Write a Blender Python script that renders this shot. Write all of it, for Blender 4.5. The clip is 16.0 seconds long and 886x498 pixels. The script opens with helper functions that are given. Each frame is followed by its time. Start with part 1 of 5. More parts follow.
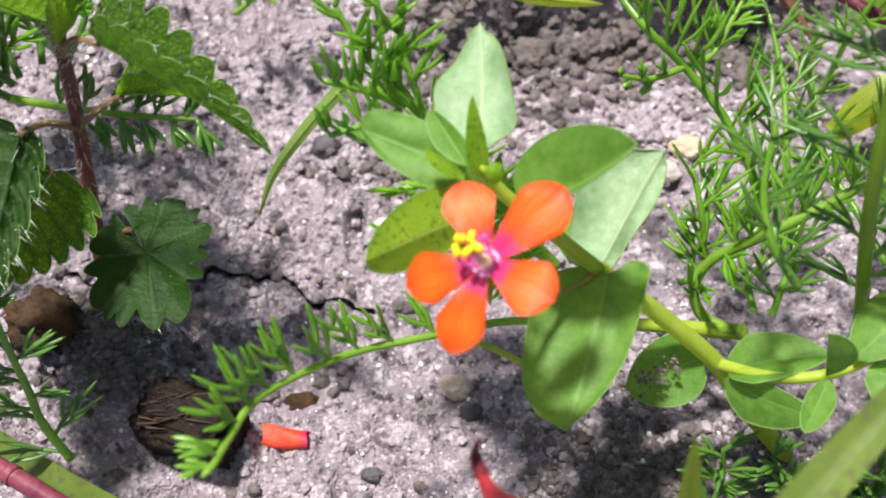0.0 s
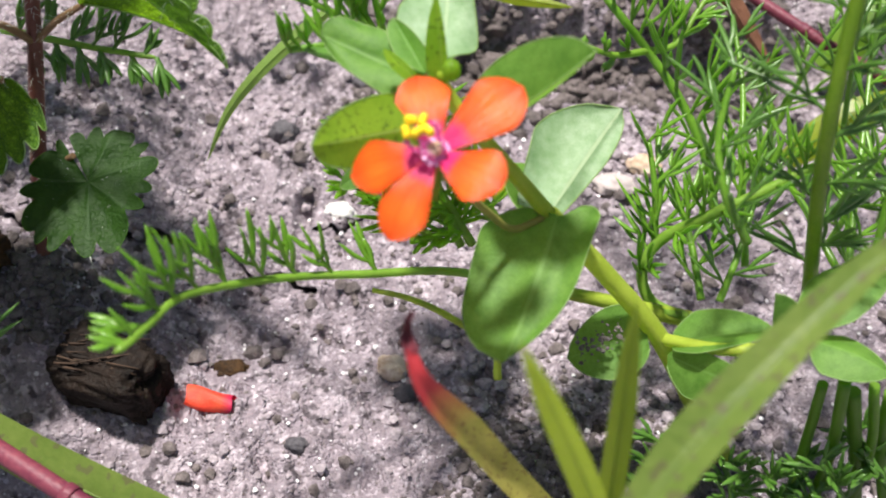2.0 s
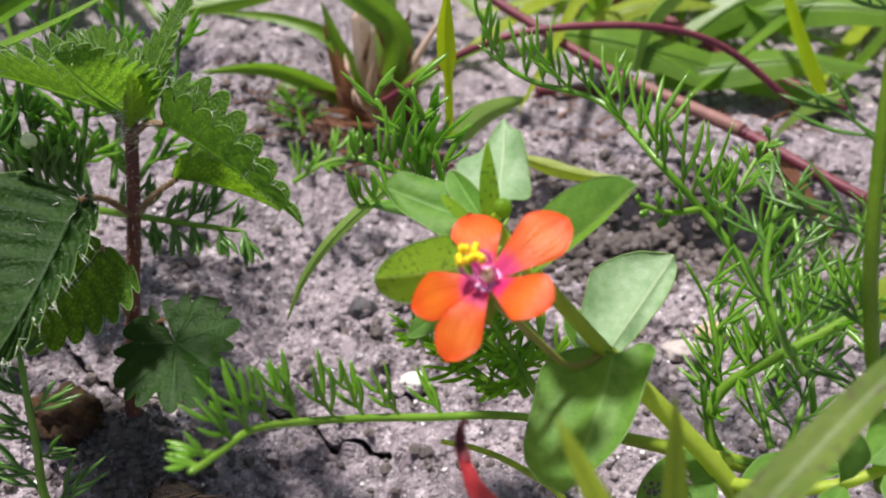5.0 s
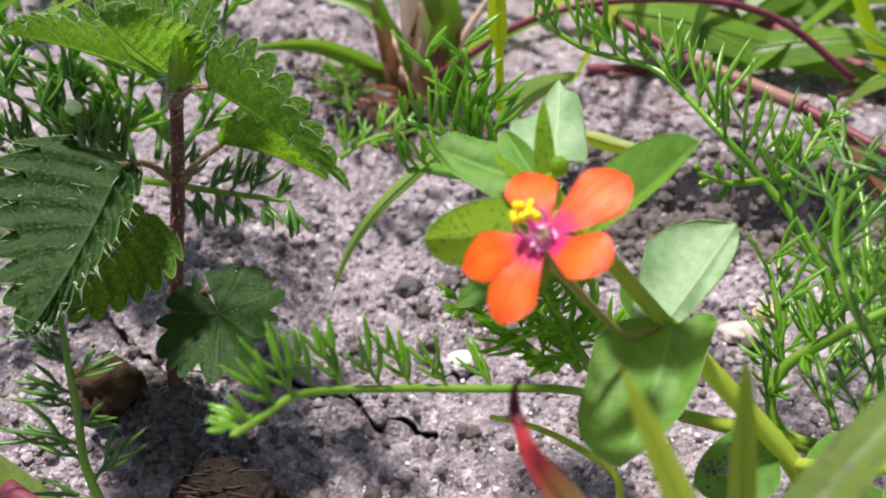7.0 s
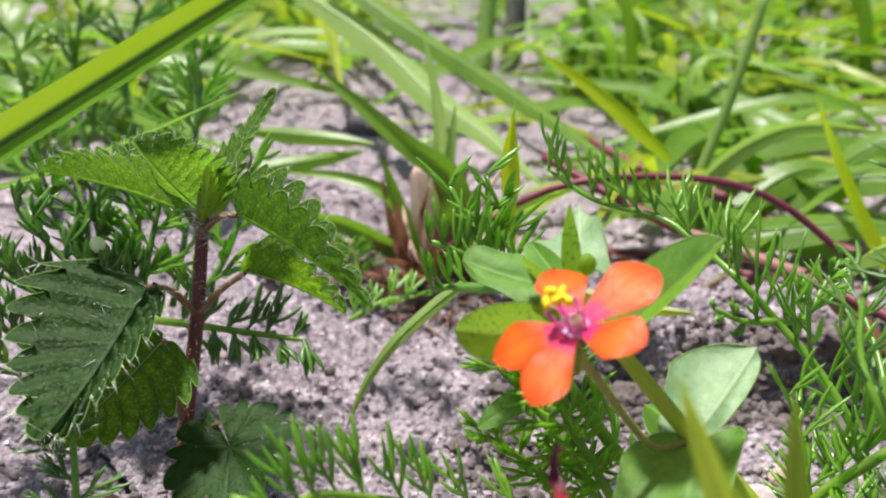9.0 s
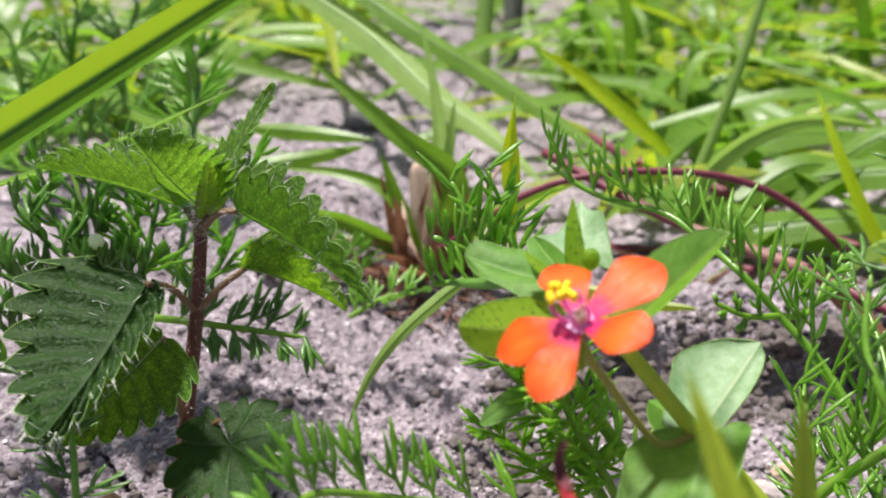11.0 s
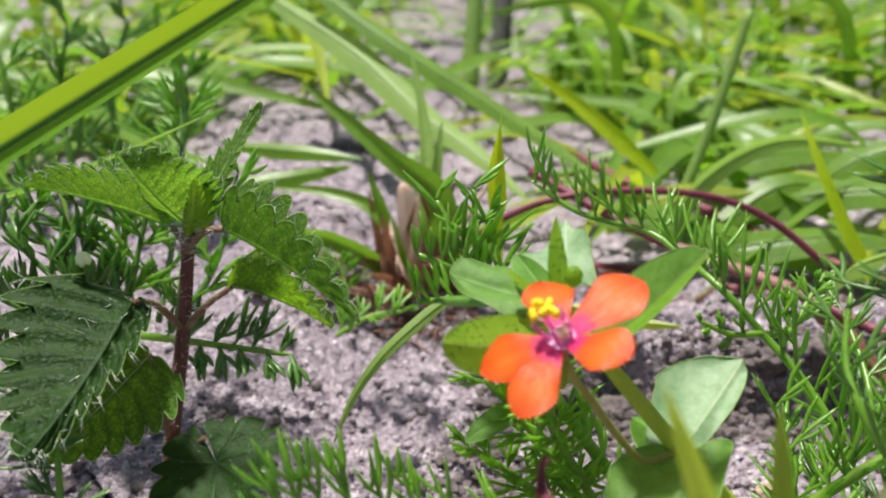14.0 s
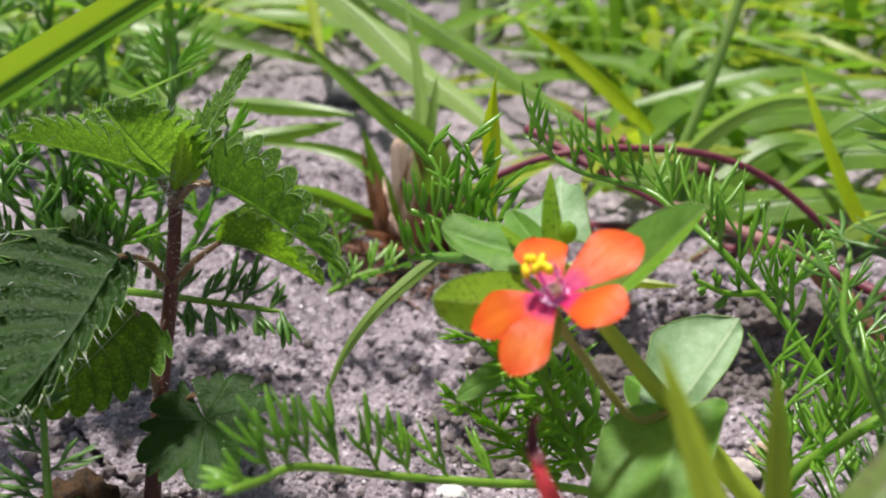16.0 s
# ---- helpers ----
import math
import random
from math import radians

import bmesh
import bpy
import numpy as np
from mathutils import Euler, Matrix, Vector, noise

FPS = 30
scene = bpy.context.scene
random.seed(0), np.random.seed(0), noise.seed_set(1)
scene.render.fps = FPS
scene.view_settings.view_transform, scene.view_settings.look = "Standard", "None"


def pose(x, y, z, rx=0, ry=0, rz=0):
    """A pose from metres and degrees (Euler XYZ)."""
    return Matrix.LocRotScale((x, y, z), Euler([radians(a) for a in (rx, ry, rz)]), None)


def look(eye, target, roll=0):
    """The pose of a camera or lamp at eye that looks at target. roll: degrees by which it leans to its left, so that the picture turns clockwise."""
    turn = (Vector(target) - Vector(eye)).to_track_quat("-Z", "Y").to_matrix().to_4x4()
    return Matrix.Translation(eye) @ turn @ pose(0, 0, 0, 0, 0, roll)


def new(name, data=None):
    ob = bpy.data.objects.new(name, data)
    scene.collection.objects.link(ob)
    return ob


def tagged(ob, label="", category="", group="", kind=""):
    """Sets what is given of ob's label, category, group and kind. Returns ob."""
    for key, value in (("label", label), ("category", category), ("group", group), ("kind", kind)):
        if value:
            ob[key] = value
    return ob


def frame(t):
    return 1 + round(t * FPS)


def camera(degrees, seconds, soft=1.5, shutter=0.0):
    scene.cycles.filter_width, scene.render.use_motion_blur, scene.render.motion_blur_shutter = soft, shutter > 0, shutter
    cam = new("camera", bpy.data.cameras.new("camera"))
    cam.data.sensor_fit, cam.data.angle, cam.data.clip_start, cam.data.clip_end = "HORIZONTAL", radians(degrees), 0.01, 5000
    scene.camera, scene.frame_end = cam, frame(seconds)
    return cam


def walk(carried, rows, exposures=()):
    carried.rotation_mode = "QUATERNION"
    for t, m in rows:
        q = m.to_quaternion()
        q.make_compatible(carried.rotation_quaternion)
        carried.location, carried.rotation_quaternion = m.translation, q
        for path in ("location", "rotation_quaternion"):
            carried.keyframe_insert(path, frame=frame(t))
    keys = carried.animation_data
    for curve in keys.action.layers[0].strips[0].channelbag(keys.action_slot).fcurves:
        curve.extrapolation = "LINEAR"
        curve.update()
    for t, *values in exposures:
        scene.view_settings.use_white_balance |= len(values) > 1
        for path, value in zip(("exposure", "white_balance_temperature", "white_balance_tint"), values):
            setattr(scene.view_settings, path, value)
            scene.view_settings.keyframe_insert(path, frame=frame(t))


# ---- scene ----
# A scarlet flower among weeds on dry grey soil, seen from a hand's width away. Lengths below are in millimetres
# until V() turns them into metres.
cam = camera(45.5, 16.0, soft=2.0)
# the lens is wide open: sharp a hand's width off
cam.data.dof.use_dof, cam.data.dof.focus_distance, cam.data.dof.aperture_fstop = True, 0.107, 36.0
# seconds, eye in metres, turn in degrees
PATH = [
    (0, -0.00078, -0.04259, 0.11069, 34.08, 2.13, -0.08),
    (0.5, -0.00028, -0.04864, 0.10678, 36.61, 0.40, 1.14),
    (1, -0.00012, -0.04935, 0.10789, 37.70, -1.41, 1.47),
    (1.5, -0.00145, -0.05119, 0.10457, 38.17, -1.58, 1.41),
    (2, 0.00032, -0.05515, 0.09822, 41.26, -2.94, 2.52),
    (2.5, -0.00054, -0.05301, 0.09828, 45.34, -3.07, 1.66),
    (3, 0.00067, -0.05393, 0.09989, 47.61, -1.21, 2.27),
    (3.5, 0.00484, -0.06070, 0.10097, 51.26, 1.82, 2.20),
    (4, 0.00684, -0.06504, 0.09773, 54.14, 2.49, 3.58),
    (4.5, 0.00483, -0.06445, 0.09656, 53.74, 1.71, 4.54),
    (7, 0.00298, -0.06301, 0.09121, 53.87, 2.41, 7.64),
    (7.5, 0.00263, -0.06485, 0.09058, 55.90, 2.64, 7.96),
    (8, 0.00173, -0.06861, 0.08714, 62.61, 3.06, 9.13),
    (8.5, 0.00150, -0.07027, 0.08249, 66.53, 1.69, 7.63),
    (9, -0.00008, -0.07018, 0.08128, 67.42, 1.12, 7.32),
    (11.5, -0.00062, -0.06959, 0.08089, 67.23, 1.37, 6.93),
    (12, -0.00071, -0.06970, 0.08102, 67.49, 1.34, 6.74),
    (12.5, -0.00079, -0.06962, 0.08082, 67.32, 1.32, 6.85),
    (13, -0.00070, -0.06979, 0.08090, 67.51, 1.28, 6.74),
    (13.5, -0.00053, -0.06996, 0.08080, 67.67, 1.25, 6.75),
    (14, -0.00000, -0.07033, 0.08102, 68.31, 1.04, 6.62),
    (14.5, 0.00008, -0.06977, 0.08064, 67.91, 0.90, 6.51),
    (15, 0.00023, -0.07005, 0.08062, 68.03, 0.77, 6.52),
    (15.5, 0.00007, -0.06923, 0.08011, 66.83, 0.61, 6.52),
    (16, 0.00020, -0.06875, 0.07988, 66.18, 0.63, 6.58),
]
walk(cam, [(t, pose(x, y, z, rx, ry, rz)) for t, x, y, z, rx, ry, rz in PATH], [(0, 0.72), (1.5, 0.69), (3.5, 0.41), (4.5, 0.39), (7, 0.58), (9, 0.67), (13, 0.63), (16, 0.42)])

# ---- light: sun almost overhead, clear sky ----
SUN_FROM = Vector((-0.19, 0.13, 1.0)).normalized()
world = bpy.data.worlds.new("sky")
scene.world = world
world.use_nodes = True
sky = world.node_tree.nodes.new("ShaderNodeTexSky")
sky.sky_type, sky.sun_disc = "NISHITA", False
sky.sun_elevation = math.asin(SUN_FROM.z)
sky.sun_rotation = math.atan2(SUN_FROM.x, SUN_FROM.y)
sky.air_density, sky.dust_density = 1.0, 3.0
backg = world.node_tree.nodes["Background"]
world.node_tree.links.new(sky.outputs["Color"], backg.inputs["Color"])
backg.inputs["Strength"].default_value = 0.06
sun_data = bpy.data.lights.new("sun", "SUN")
sun_data.energy, sun_data.angle, sun_data.color = 5.0, radians(5.0), (1.0, 0.96, 0.90)
sun = new("sun", sun_data)
sun.matrix_world = look(SUN_FROM, (0, 0, 0))

# ---- materials ----
def nodes_of(name):
    m = bpy.data.materials.new(name)
    m.use_nodes = True
    nt = m.node_tree
    nt.nodes.clear()
    out = nt.nodes.new("ShaderNodeOutputMaterial")
    return m, nt, out


def add(nt, kind, **inputs):
    n = nt.nodes.new(kind)
    for key, value in inputs.items():
        n.inputs[key.replace("_", " ")].default_value = value
    return n


def noise_at(nt, scale, detail=3.0, rough=0.55, coords="Object"):
    co = nt.nodes.new("ShaderNodeTexCoord")
    n = add(nt, "ShaderNodeTexNoise", Scale=scale, Detail=detail, Roughness=rough)
    nt.links.new(co.outputs[coords], n.inputs["Vector"])
    return n


def ramp(nt, source, stops):
    r = nt.nodes.new("ShaderNodeValToRGB")
    while len(r.color_ramp.elements) < len(stops):
        r.color_ramp.elements.new(0.5)
    for e, (at, c) in zip(r.color_ramp.elements, stops):
        e.position, e.color = at, (*c, 1)
    nt.links.new(source, r.inputs["Fac"])
    return r


def mix(nt, fac, a, b, mode="MIX"):
    m = nt.nodes.new("ShaderNodeMix")
    m.data_type, m.blend_type = "RGBA", mode
    for socket, v in ((m.inputs[0], fac), (m.inputs[6], a), (m.inputs[7], b)):
        if isinstance(v, (int, float)):
            socket.default_value = v
        elif isinstance(v, tuple):
            socket.default_value = (*v, 1)
        else:
            nt.links.new(v, socket)
    return m.outputs[2]


def math_node(nt, op, a, b=0.0, c=0.0):
    m = nt.nodes.new("ShaderNodeMath")
    m.operation = op
    for s, v in zip(m.inputs, (a, b, c)):
        if isinstance(v, (int, float)):
            s.default_value = v
        else:
            nt.links.new(v, s)
    return m.outputs[0]


def leafy(name, dark, light, glow, through_part=0.4, rough=0.45, scale=300, vein=None, vein_count=0, bump=0.25, spots=None, gloss=0.4, tipc=None, halfc=None, cells=0, pattern=0.5):
    """Plant tissue that lets light through. dark/light: patches of the surface; glow: the colour of the light that passes;
    vein: colour of midrib and side veins, laid by the leaf's own across/along coordinates; tipc: colour towards the tip."""
    m, nt, out = nodes_of(name)
    big, fine = noise_at(nt, scale, 4), noise_at(nt, scale * 7, 3)
    base = ramp(nt, big.outputs["Fac"], [(0.3, dark), (0.7, light)]).outputs["Color"]
    base = mix(nt, 0.35, base, ramp(nt, fine.outputs["Fac"], [(0.35, dark), (0.65, light)]).outputs["Color"])
    if spots:
        base = mix(nt, ramp(nt, noise_at(nt, scale * 5, 1).outputs["Fac"], [(0.60, (0, 0, 0)), (0.65, (0.85, 0.85, 0.85))]).outputs["Color"], base, spots)
    height = fine.outputs["Fac"]
    if cells:
        co = nt.nodes.new("ShaderNodeTexCoord")
        vo = add(nt, "ShaderNodeTexVoronoi", Scale=float(cells))
        vo.feature = "DISTANCE_TO_EDGE"
        nt.links.new(co.outputs["Object"], vo.inputs["Vector"])
        net = ramp(nt, vo.outputs["Distance"], [(0.0, (0.50, 0.58, 0.44)), (0.2, (1, 1, 1))]).outputs["Color"]
        base = mix(nt, 1.0, base, net, "MULTIPLY")
        height = math_node(nt, "ADD", height, math_node(nt, "MULTIPLY", math_node(nt, "MINIMUM", vo.outputs["Distance"], 0.25), 2.0))
    uv = nt.nodes.new("ShaderNodeUVMap")
    sep = nt.nodes.new("ShaderNodeSeparateXYZ")
    nt.links.new(uv.outputs["UV"], sep.inputs["Vector"])
    if vein:
        across = math_node(nt, "ABSOLUTE", math_node(nt, "SUBTRACT", sep.outputs["X"], 0.5))
        rib = math_node(nt, "LESS_THAN", across, 0.08 if halfc else 0.022)
        lines = rib
        if vein_count > 0:
            slant = math_node(nt, "SUBTRACT", sep.outputs["Y"], math_node(nt, "MULTIPLY", across, 0.45))
            wave = math_node(nt, "FRACT", math_node(nt, "MULTIPLY", slant, float(vein_count)))
            lines = math_node(nt, "MAXIMUM", rib, math_node(nt, "MULTIPLY", math_node(nt, "LESS_THAN", wave, 0.10), 0.75))
        elif vein_count < 0:
            wave = math_node(nt, "FRACT", math_node(nt, "MULTIPLY", sep.outputs["X"], float(-vein_count)))
            lines = math_node(nt, "MAXIMUM", rib, math_node(nt, "MULTIPLY", math_node(nt, "LESS_THAN", wave, 0.35), 0.45))
        base = mix(nt, math_node(nt, "MULTIPLY", lines, 0.6), base, vein)
        height = math_node(nt, "SUBTRACT", height, math_node(nt, "MULTIPLY", lines, 0.8))
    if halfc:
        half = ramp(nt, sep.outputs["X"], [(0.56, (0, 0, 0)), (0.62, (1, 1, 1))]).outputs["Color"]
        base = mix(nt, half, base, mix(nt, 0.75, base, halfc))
    glow_c = mix(nt, pattern, glow, mix(nt, 1.0, base, (2.0, 2.0, 2.0), "MULTIPLY"))
    if tipc:
        f = ramp(nt, sep.outputs["Y"], tipc[0]).outputs["Color"]
        base = mix(nt, f, base, tipc[1])
        glow_c = mix(nt, f, glow_c, tipc[1])
    p = add(nt, "ShaderNodeBsdfPrincipled", Roughness=rough)
    p.inputs["Specular IOR Level"].default_value = gloss
    nt.links.new(base, p.inputs["Base Color"])
    b = add(nt, "ShaderNodeBump", Strength=bump, Distance=0.0002)
    nt.links.new(height, b.inputs["Height"])
    nt.links.new(b.outputs["Normal"], p.inputs["Normal"])
    tr = nt.nodes.new("ShaderNodeBsdfTranslucent")
    nt.links.new(glow_c, tr.inputs["Color"])
    s = nt.nodes.new("ShaderNodeMixShader")
    s.inputs[0].default_value = through_part
    nt.links.new(p.outputs[0], s.inputs[1])
    nt.links.new(tr.outputs[0], s.inputs[2])
    nt.links.new(s.outputs[0], out.inputs["Surface"])
    return m


def solid(name, dark, light, rough=0.8, scale=400, bump=0.5, depth=0.0003, gloss=0.3, sheen=0.0):
    m, nt, out = nodes_of(name)
    big, fine = noise_at(nt, scale, 5), noise_at(nt, scale * 5, 3)
    base = ramp(nt, big.outputs["Fac"], [(0.32, dark), (0.68, light)]).outputs["Color"]
    base = mix(nt, 0.35, base, ramp(nt, fine.outputs["Fac"], [(0.35, dark), (0.65, light)]).outputs["Color"])
    p = add(nt, "ShaderNodeBsdfPrincipled", Roughness=rough)
    p.inputs["Specular IOR Level"].default_value = gloss
    nt.links.new(base, p.inputs["Base Color"])
    b = add(nt, "ShaderNodeBump", Strength=bump, Distance=depth)
    nt.links.new(mix(nt, 0.5, big.outputs["Fac"], fine.outputs["Fac"]), b.inputs["Height"])
    nt.links.new(b.outputs["Normal"], p.inputs["Normal"])
    nt.links.new(p.outputs[0], out.inputs["Surface"])
    return m


def soil_material():
    m, nt, out = nodes_of("dry_grey_soil")
    co = nt.nodes.new("ShaderNodeTexCoord")
    broad = noise_at(nt, 45, 4)
    mid = noise_at(nt, 260, 5, 0.65)
    fine = noise_at(nt, 1500, 3, 0.6)
    base = ramp(nt, broad.outputs["Fac"], [(0.3, (0.179, 0.144, 0.167)), (0.7, (0.320, 0.265, 0.307))]).outputs["Color"]
    base = mix(nt, 0.5, base, ramp(nt, mid.outputs["Fac"], [(0.30, (0.057, 0.044, 0.050)), (0.45, (0.223, 0.182, 0.210)), (0.66, (0.452, 0.381, 0.428))]).outputs["Color"])
    v = add(nt, "ShaderNodeTexVoronoi", Scale=2600.0)
    nt.links.new(co.outputs["Object"], v.inputs["Vector"])
    hue = nt.nodes.new("ShaderNodeSeparateColor")
    nt.links.new(v.outputs["Color"], hue.inputs["Color"])
    grains = ramp(nt, hue.outputs[0], [(0.0, (0.066, 0.054, 0.057)), (0.12, (0.189, 0.165, 0.183)), (0.5, (0.302, 0.265, 0.289)), (0.8, (0.359, 0.301, 0.307)), (0.93, (0.802, 0.736, 0.798))])
    base = mix(nt, 0.3, base, grains.outputs["Color"])
    specks = noise_at(nt, 620, 2, 0.5)
    base = mix(nt, ramp(nt, specks.outputs["Fac"], [(0.33, (0.8, 0.8, 0.8)), (0.43, (0, 0, 0))]).outputs["Color"], base, (0.047, 0.038, 0.043))
    pale = noise_at(nt, 480, 2, 0.5)
    base = mix(nt, ramp(nt, pale.outputs["Fac"], [(0.59, (0, 0, 0)), (0.70, (0.75, 0.75, 0.75))]).outputs["Color"], base, (0.604, 0.523, 0.576))
    p = add(nt, "ShaderNodeBsdfPrincipled", Roughness=0.9)
    p.inputs["Specular IOR Level"].default_value = 0.25
    nt.links.new(base, p.inputs["Base Color"])
    h = math_node(nt, "ADD", math_node(nt, "MULTIPLY", mid.outputs["Fac"], 1.4), math_node(nt, "SUBTRACT", math_node(nt, "MULTIPLY", fine.outputs["Fac"], 1.1), math_node(nt, "MULTIPLY", v.outputs["Distance"], 0.25)))
    b = add(nt, "ShaderNodeBump", Strength=0.75, Distance=0.0010)
    nt.links.new(h, b.inputs["Height"])
    nt.links.new(b.outputs["Normal"], p.inputs["Normal"])
    nt.links.new(p.outputs[0], out.inputs["Surface"])
    return m


def petal_material():
    m, nt, out = nodes_of("scarlet_petal")
    uv = nt.nodes.new("ShaderNodeUVMap")
    sep = nt.nodes.new("ShaderNodeSeparateXYZ")
    nt.links.new(uv.outputs["UV"], sep.inputs["Vector"])
    wob = noise_at(nt, 900, 2)
    along = math_node(nt, "ADD", sep.outputs["Y"], math_node(nt, "MULTIPLY", math_node(nt, "SUBTRACT", wob.outputs["Fac"], 0.5), 0.10))
    zone = ramp(nt, along, [(0.0, (0.80, 0.30, 0.66)), (0.06, (0.80, 0.01, 0.36)), (0.21, (0.86, 0.0, 0.28)), (0.33, (0.95, 0.09, 0.012)), (0.6, (0.97, 0.19, 0.012)), (1.0, (0.95, 0.16, 0.012))]).outputs["Color"]
    streak = noise_at(nt, 1, 2)
    st = nt.nodes.new("ShaderNodeMapping")
    st.inputs["Scale"].default_value = (26, 2.5, 1)
    nt.links.new(uv.outputs["UV"], st.inputs["Vector"])
    nt.links.new(st.outputs["Vector"], streak.inputs["Vector"])
    zone = mix(nt, 0.26, zone, ramp(nt, streak.outputs["Fac"], [(0.3, (0.70, 0.05, 0.004)), (0.7, (0.95, 0.28, 0.02))]).outputs["Color"])
    across = math_node(nt, "ABSOLUTE", math_node(nt, "SUBTRACT", sep.outputs["X"], 0.5))
    outer = math_node(nt, "MAXIMUM", math_node(nt, "MULTIPLY", across, 2.0), sep.outputs["Y"])
    red = ramp(nt, outer, [(0.72, (0, 0, 0)), (1.0, (0.75, 0.75, 0.75))]).outputs["Color"]
    zone = mix(nt, red, zone, (0.93, 0.065, 0.008))
    p = add(nt, "ShaderNodeBsdfPrincipled", Roughness=0.42)
    p.inputs["Specular IOR Level"].default_value = 0.5
    nt.links.new(zone, p.inputs["Base Color"])
    b = add(nt, "ShaderNodeBump", Strength=0.5, Distance=0.0002)
    nt.links.new(streak.outputs["Fac"], b.inputs["Height"])
    nt.links.new(b.outputs["Normal"], p.inputs["Normal"])
    tr = nt.nodes.new("ShaderNodeBsdfTranslucent")
    nt.links.new(zone, tr.inputs["Color"])
    s = nt.nodes.new("ShaderNodeMixShader")
    s.inputs[0].default_value = 0.5
    nt.links.new(p.outputs[0], s.inputs[1])
    nt.links.new(tr.outputs[0], s.inputs[2])
    nt.links.new(s.outputs[0], out.inputs["Surface"])
    return m


SOIL = soil_material()
GRAIN = solid("soil_grain", (0.14, 0.115, 0.13), (0.48, 0.415, 0.445), 0.9, 500)
PETAL = petal_material()
PIMP = leafy("smooth_leaf", (0.058, 0.160, 0.018), (0.165, 0.32, 0.056), (0.34, 0.62, 0.02), 0.36, 0.5, 750, (0.18, 0.34, 0.075), 0, 0.4, None, 0.35)
# paler copy of smooth_leaf: its bloom, with the sunlit sheen painted in
PIMP_PALE = leafy("leaf_with_bloom_and_sheen", (0.15, 0.29, 0.11), (0.33, 0.46, 0.27), (0.32, 0.58, 0.06), 0.28, 0.38, 1000, (0.40, 0.50, 0.28), 0, 0.5, None, 0.7)
PIMP_YOUNG = leafy("young_leaf", (0.14, 0.27, 0.018), (0.24, 0.39, 0.03), (0.50, 0.68, 0.015), 0.5, 0.45, 420, (0.30, 0.42, 0.10), 0, 0.4, (0.06, 0.12, 0.015), 0.3)
PIMP_EDGE = leafy("leaf_margin", (0.18, 0.31, 0.08), (0.26, 0.39, 0.13), (0.5, 0.6, 0.15), 0.3, 0.45)
PIMP_STEM = leafy("yellow_green_stem", (0.33, 0.43, 0.04), (0.46, 0.55, 0.08), (0.65, 0.78, 0.06), 0.38, 0.4, 500)
PEDICEL = leafy("brownish_pedicel", (0.22, 0.23, 0.05), (0.33, 0.32, 0.07), (0.35, 0.35, 0.05), 0.15, 0.5, 500)
NETTLE = leafy("nettle_leaf", (0.020, 0.078, 0.005), (0.15, 0.32, 0.020), (0.36, 0.64, 0.010), 0.46, 0.42, 1100, (0.016, 0.055, 0.008), 10, 1.0, (0.20, 0.38, 0.02), 0.45, None, None, 1900, 0.85)
# copy of nettle_leaf, brighter and yellower, with backlight put into its colour
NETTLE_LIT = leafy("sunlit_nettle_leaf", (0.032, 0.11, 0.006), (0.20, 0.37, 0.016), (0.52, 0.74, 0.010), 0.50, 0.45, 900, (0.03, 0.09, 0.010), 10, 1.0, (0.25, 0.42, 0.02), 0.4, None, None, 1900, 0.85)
# darker green for the round low leaf and the large hanging one
NETTLE_LOW = leafy("dark_nettle_leaf", (0.009, 0.032, 0.004), (0.029, 0.072, 0.011), (0.10, 0.23, 0.010), 0.26, 0.42, 420, (0.052, 0.100, 0.036), 10, 1.0, None, 0.17, None, None, 0, 0.6)
NETTLE_TOP = leafy("young_nettle_leaf", (0.026, 0.088, 0.009), (0.17, 0.34, 0.028), (0.44, 0.70, 0.014), 0.54, 0.42, 1200, (0.022, 0.07, 0.012), 10, 1.0, (0.22, 0.40, 0.03), 0.45, None, None, 2100, 0.82)
NETTLE_STEM = leafy("purple_brown_stem", (0.085, 0.024, 0.020), (0.18, 0.066, 0.045), (0.2, 0.08, 0.03), 0.1, 0.4, 500)
PETIOLE = leafy("pinkish_petiole", (0.17, 0.10, 0.05), (0.27, 0.17, 0.085), (0.35, 0.25, 0.1), 0.2, 0.45, 500)
HAIR = solid("white_hair", (0.62, 0.66, 0.56), (0.78, 0.80, 0.70), 0.35, 500, 0.0)
WEED = leafy("mayweed_green", (0.12, 0.275, 0.018), (0.225, 0.43, 0.042), (0.34, 0.64, 0.025), 0.42, 0.32, 350, None, 0, 0.2, None, 0.9)
WEED_PALE = leafy("mayweed_pale_green", (0.17, 0.32, 0.035), (0.26, 0.43, 0.06), (0.40, 0.64, 0.05), 0.4, 0.4, 350, None, 0, 0.2, None, 0.5)
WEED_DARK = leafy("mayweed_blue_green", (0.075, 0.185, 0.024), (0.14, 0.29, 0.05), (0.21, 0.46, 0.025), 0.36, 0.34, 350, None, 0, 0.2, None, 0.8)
# lighter copy of mayweed_green: sun on the shoots near the flower, put into colour
WEED_SUNLIT = leafy("sunlit_mayweed_green", (0.20, 0.38, 0.03), (0.32, 0.54, 0.06), (0.52, 0.82, 0.05), 0.5, 0.38, 350, None, 0, 0.2, None, 0.6)
WEED_STEM = leafy("mayweed_stem", (0.15, 0.28, 0.015), (0.23, 0.37, 0.03), (0.34, 0.56, 0.03), 0.3, 0.35, 350)
BUD = leafy("white_bud", (0.78, 0.80, 0.56), (0.92, 0.92, 0.80), (0.95, 0.95, 0.72), 0.4, 0.45, 900)
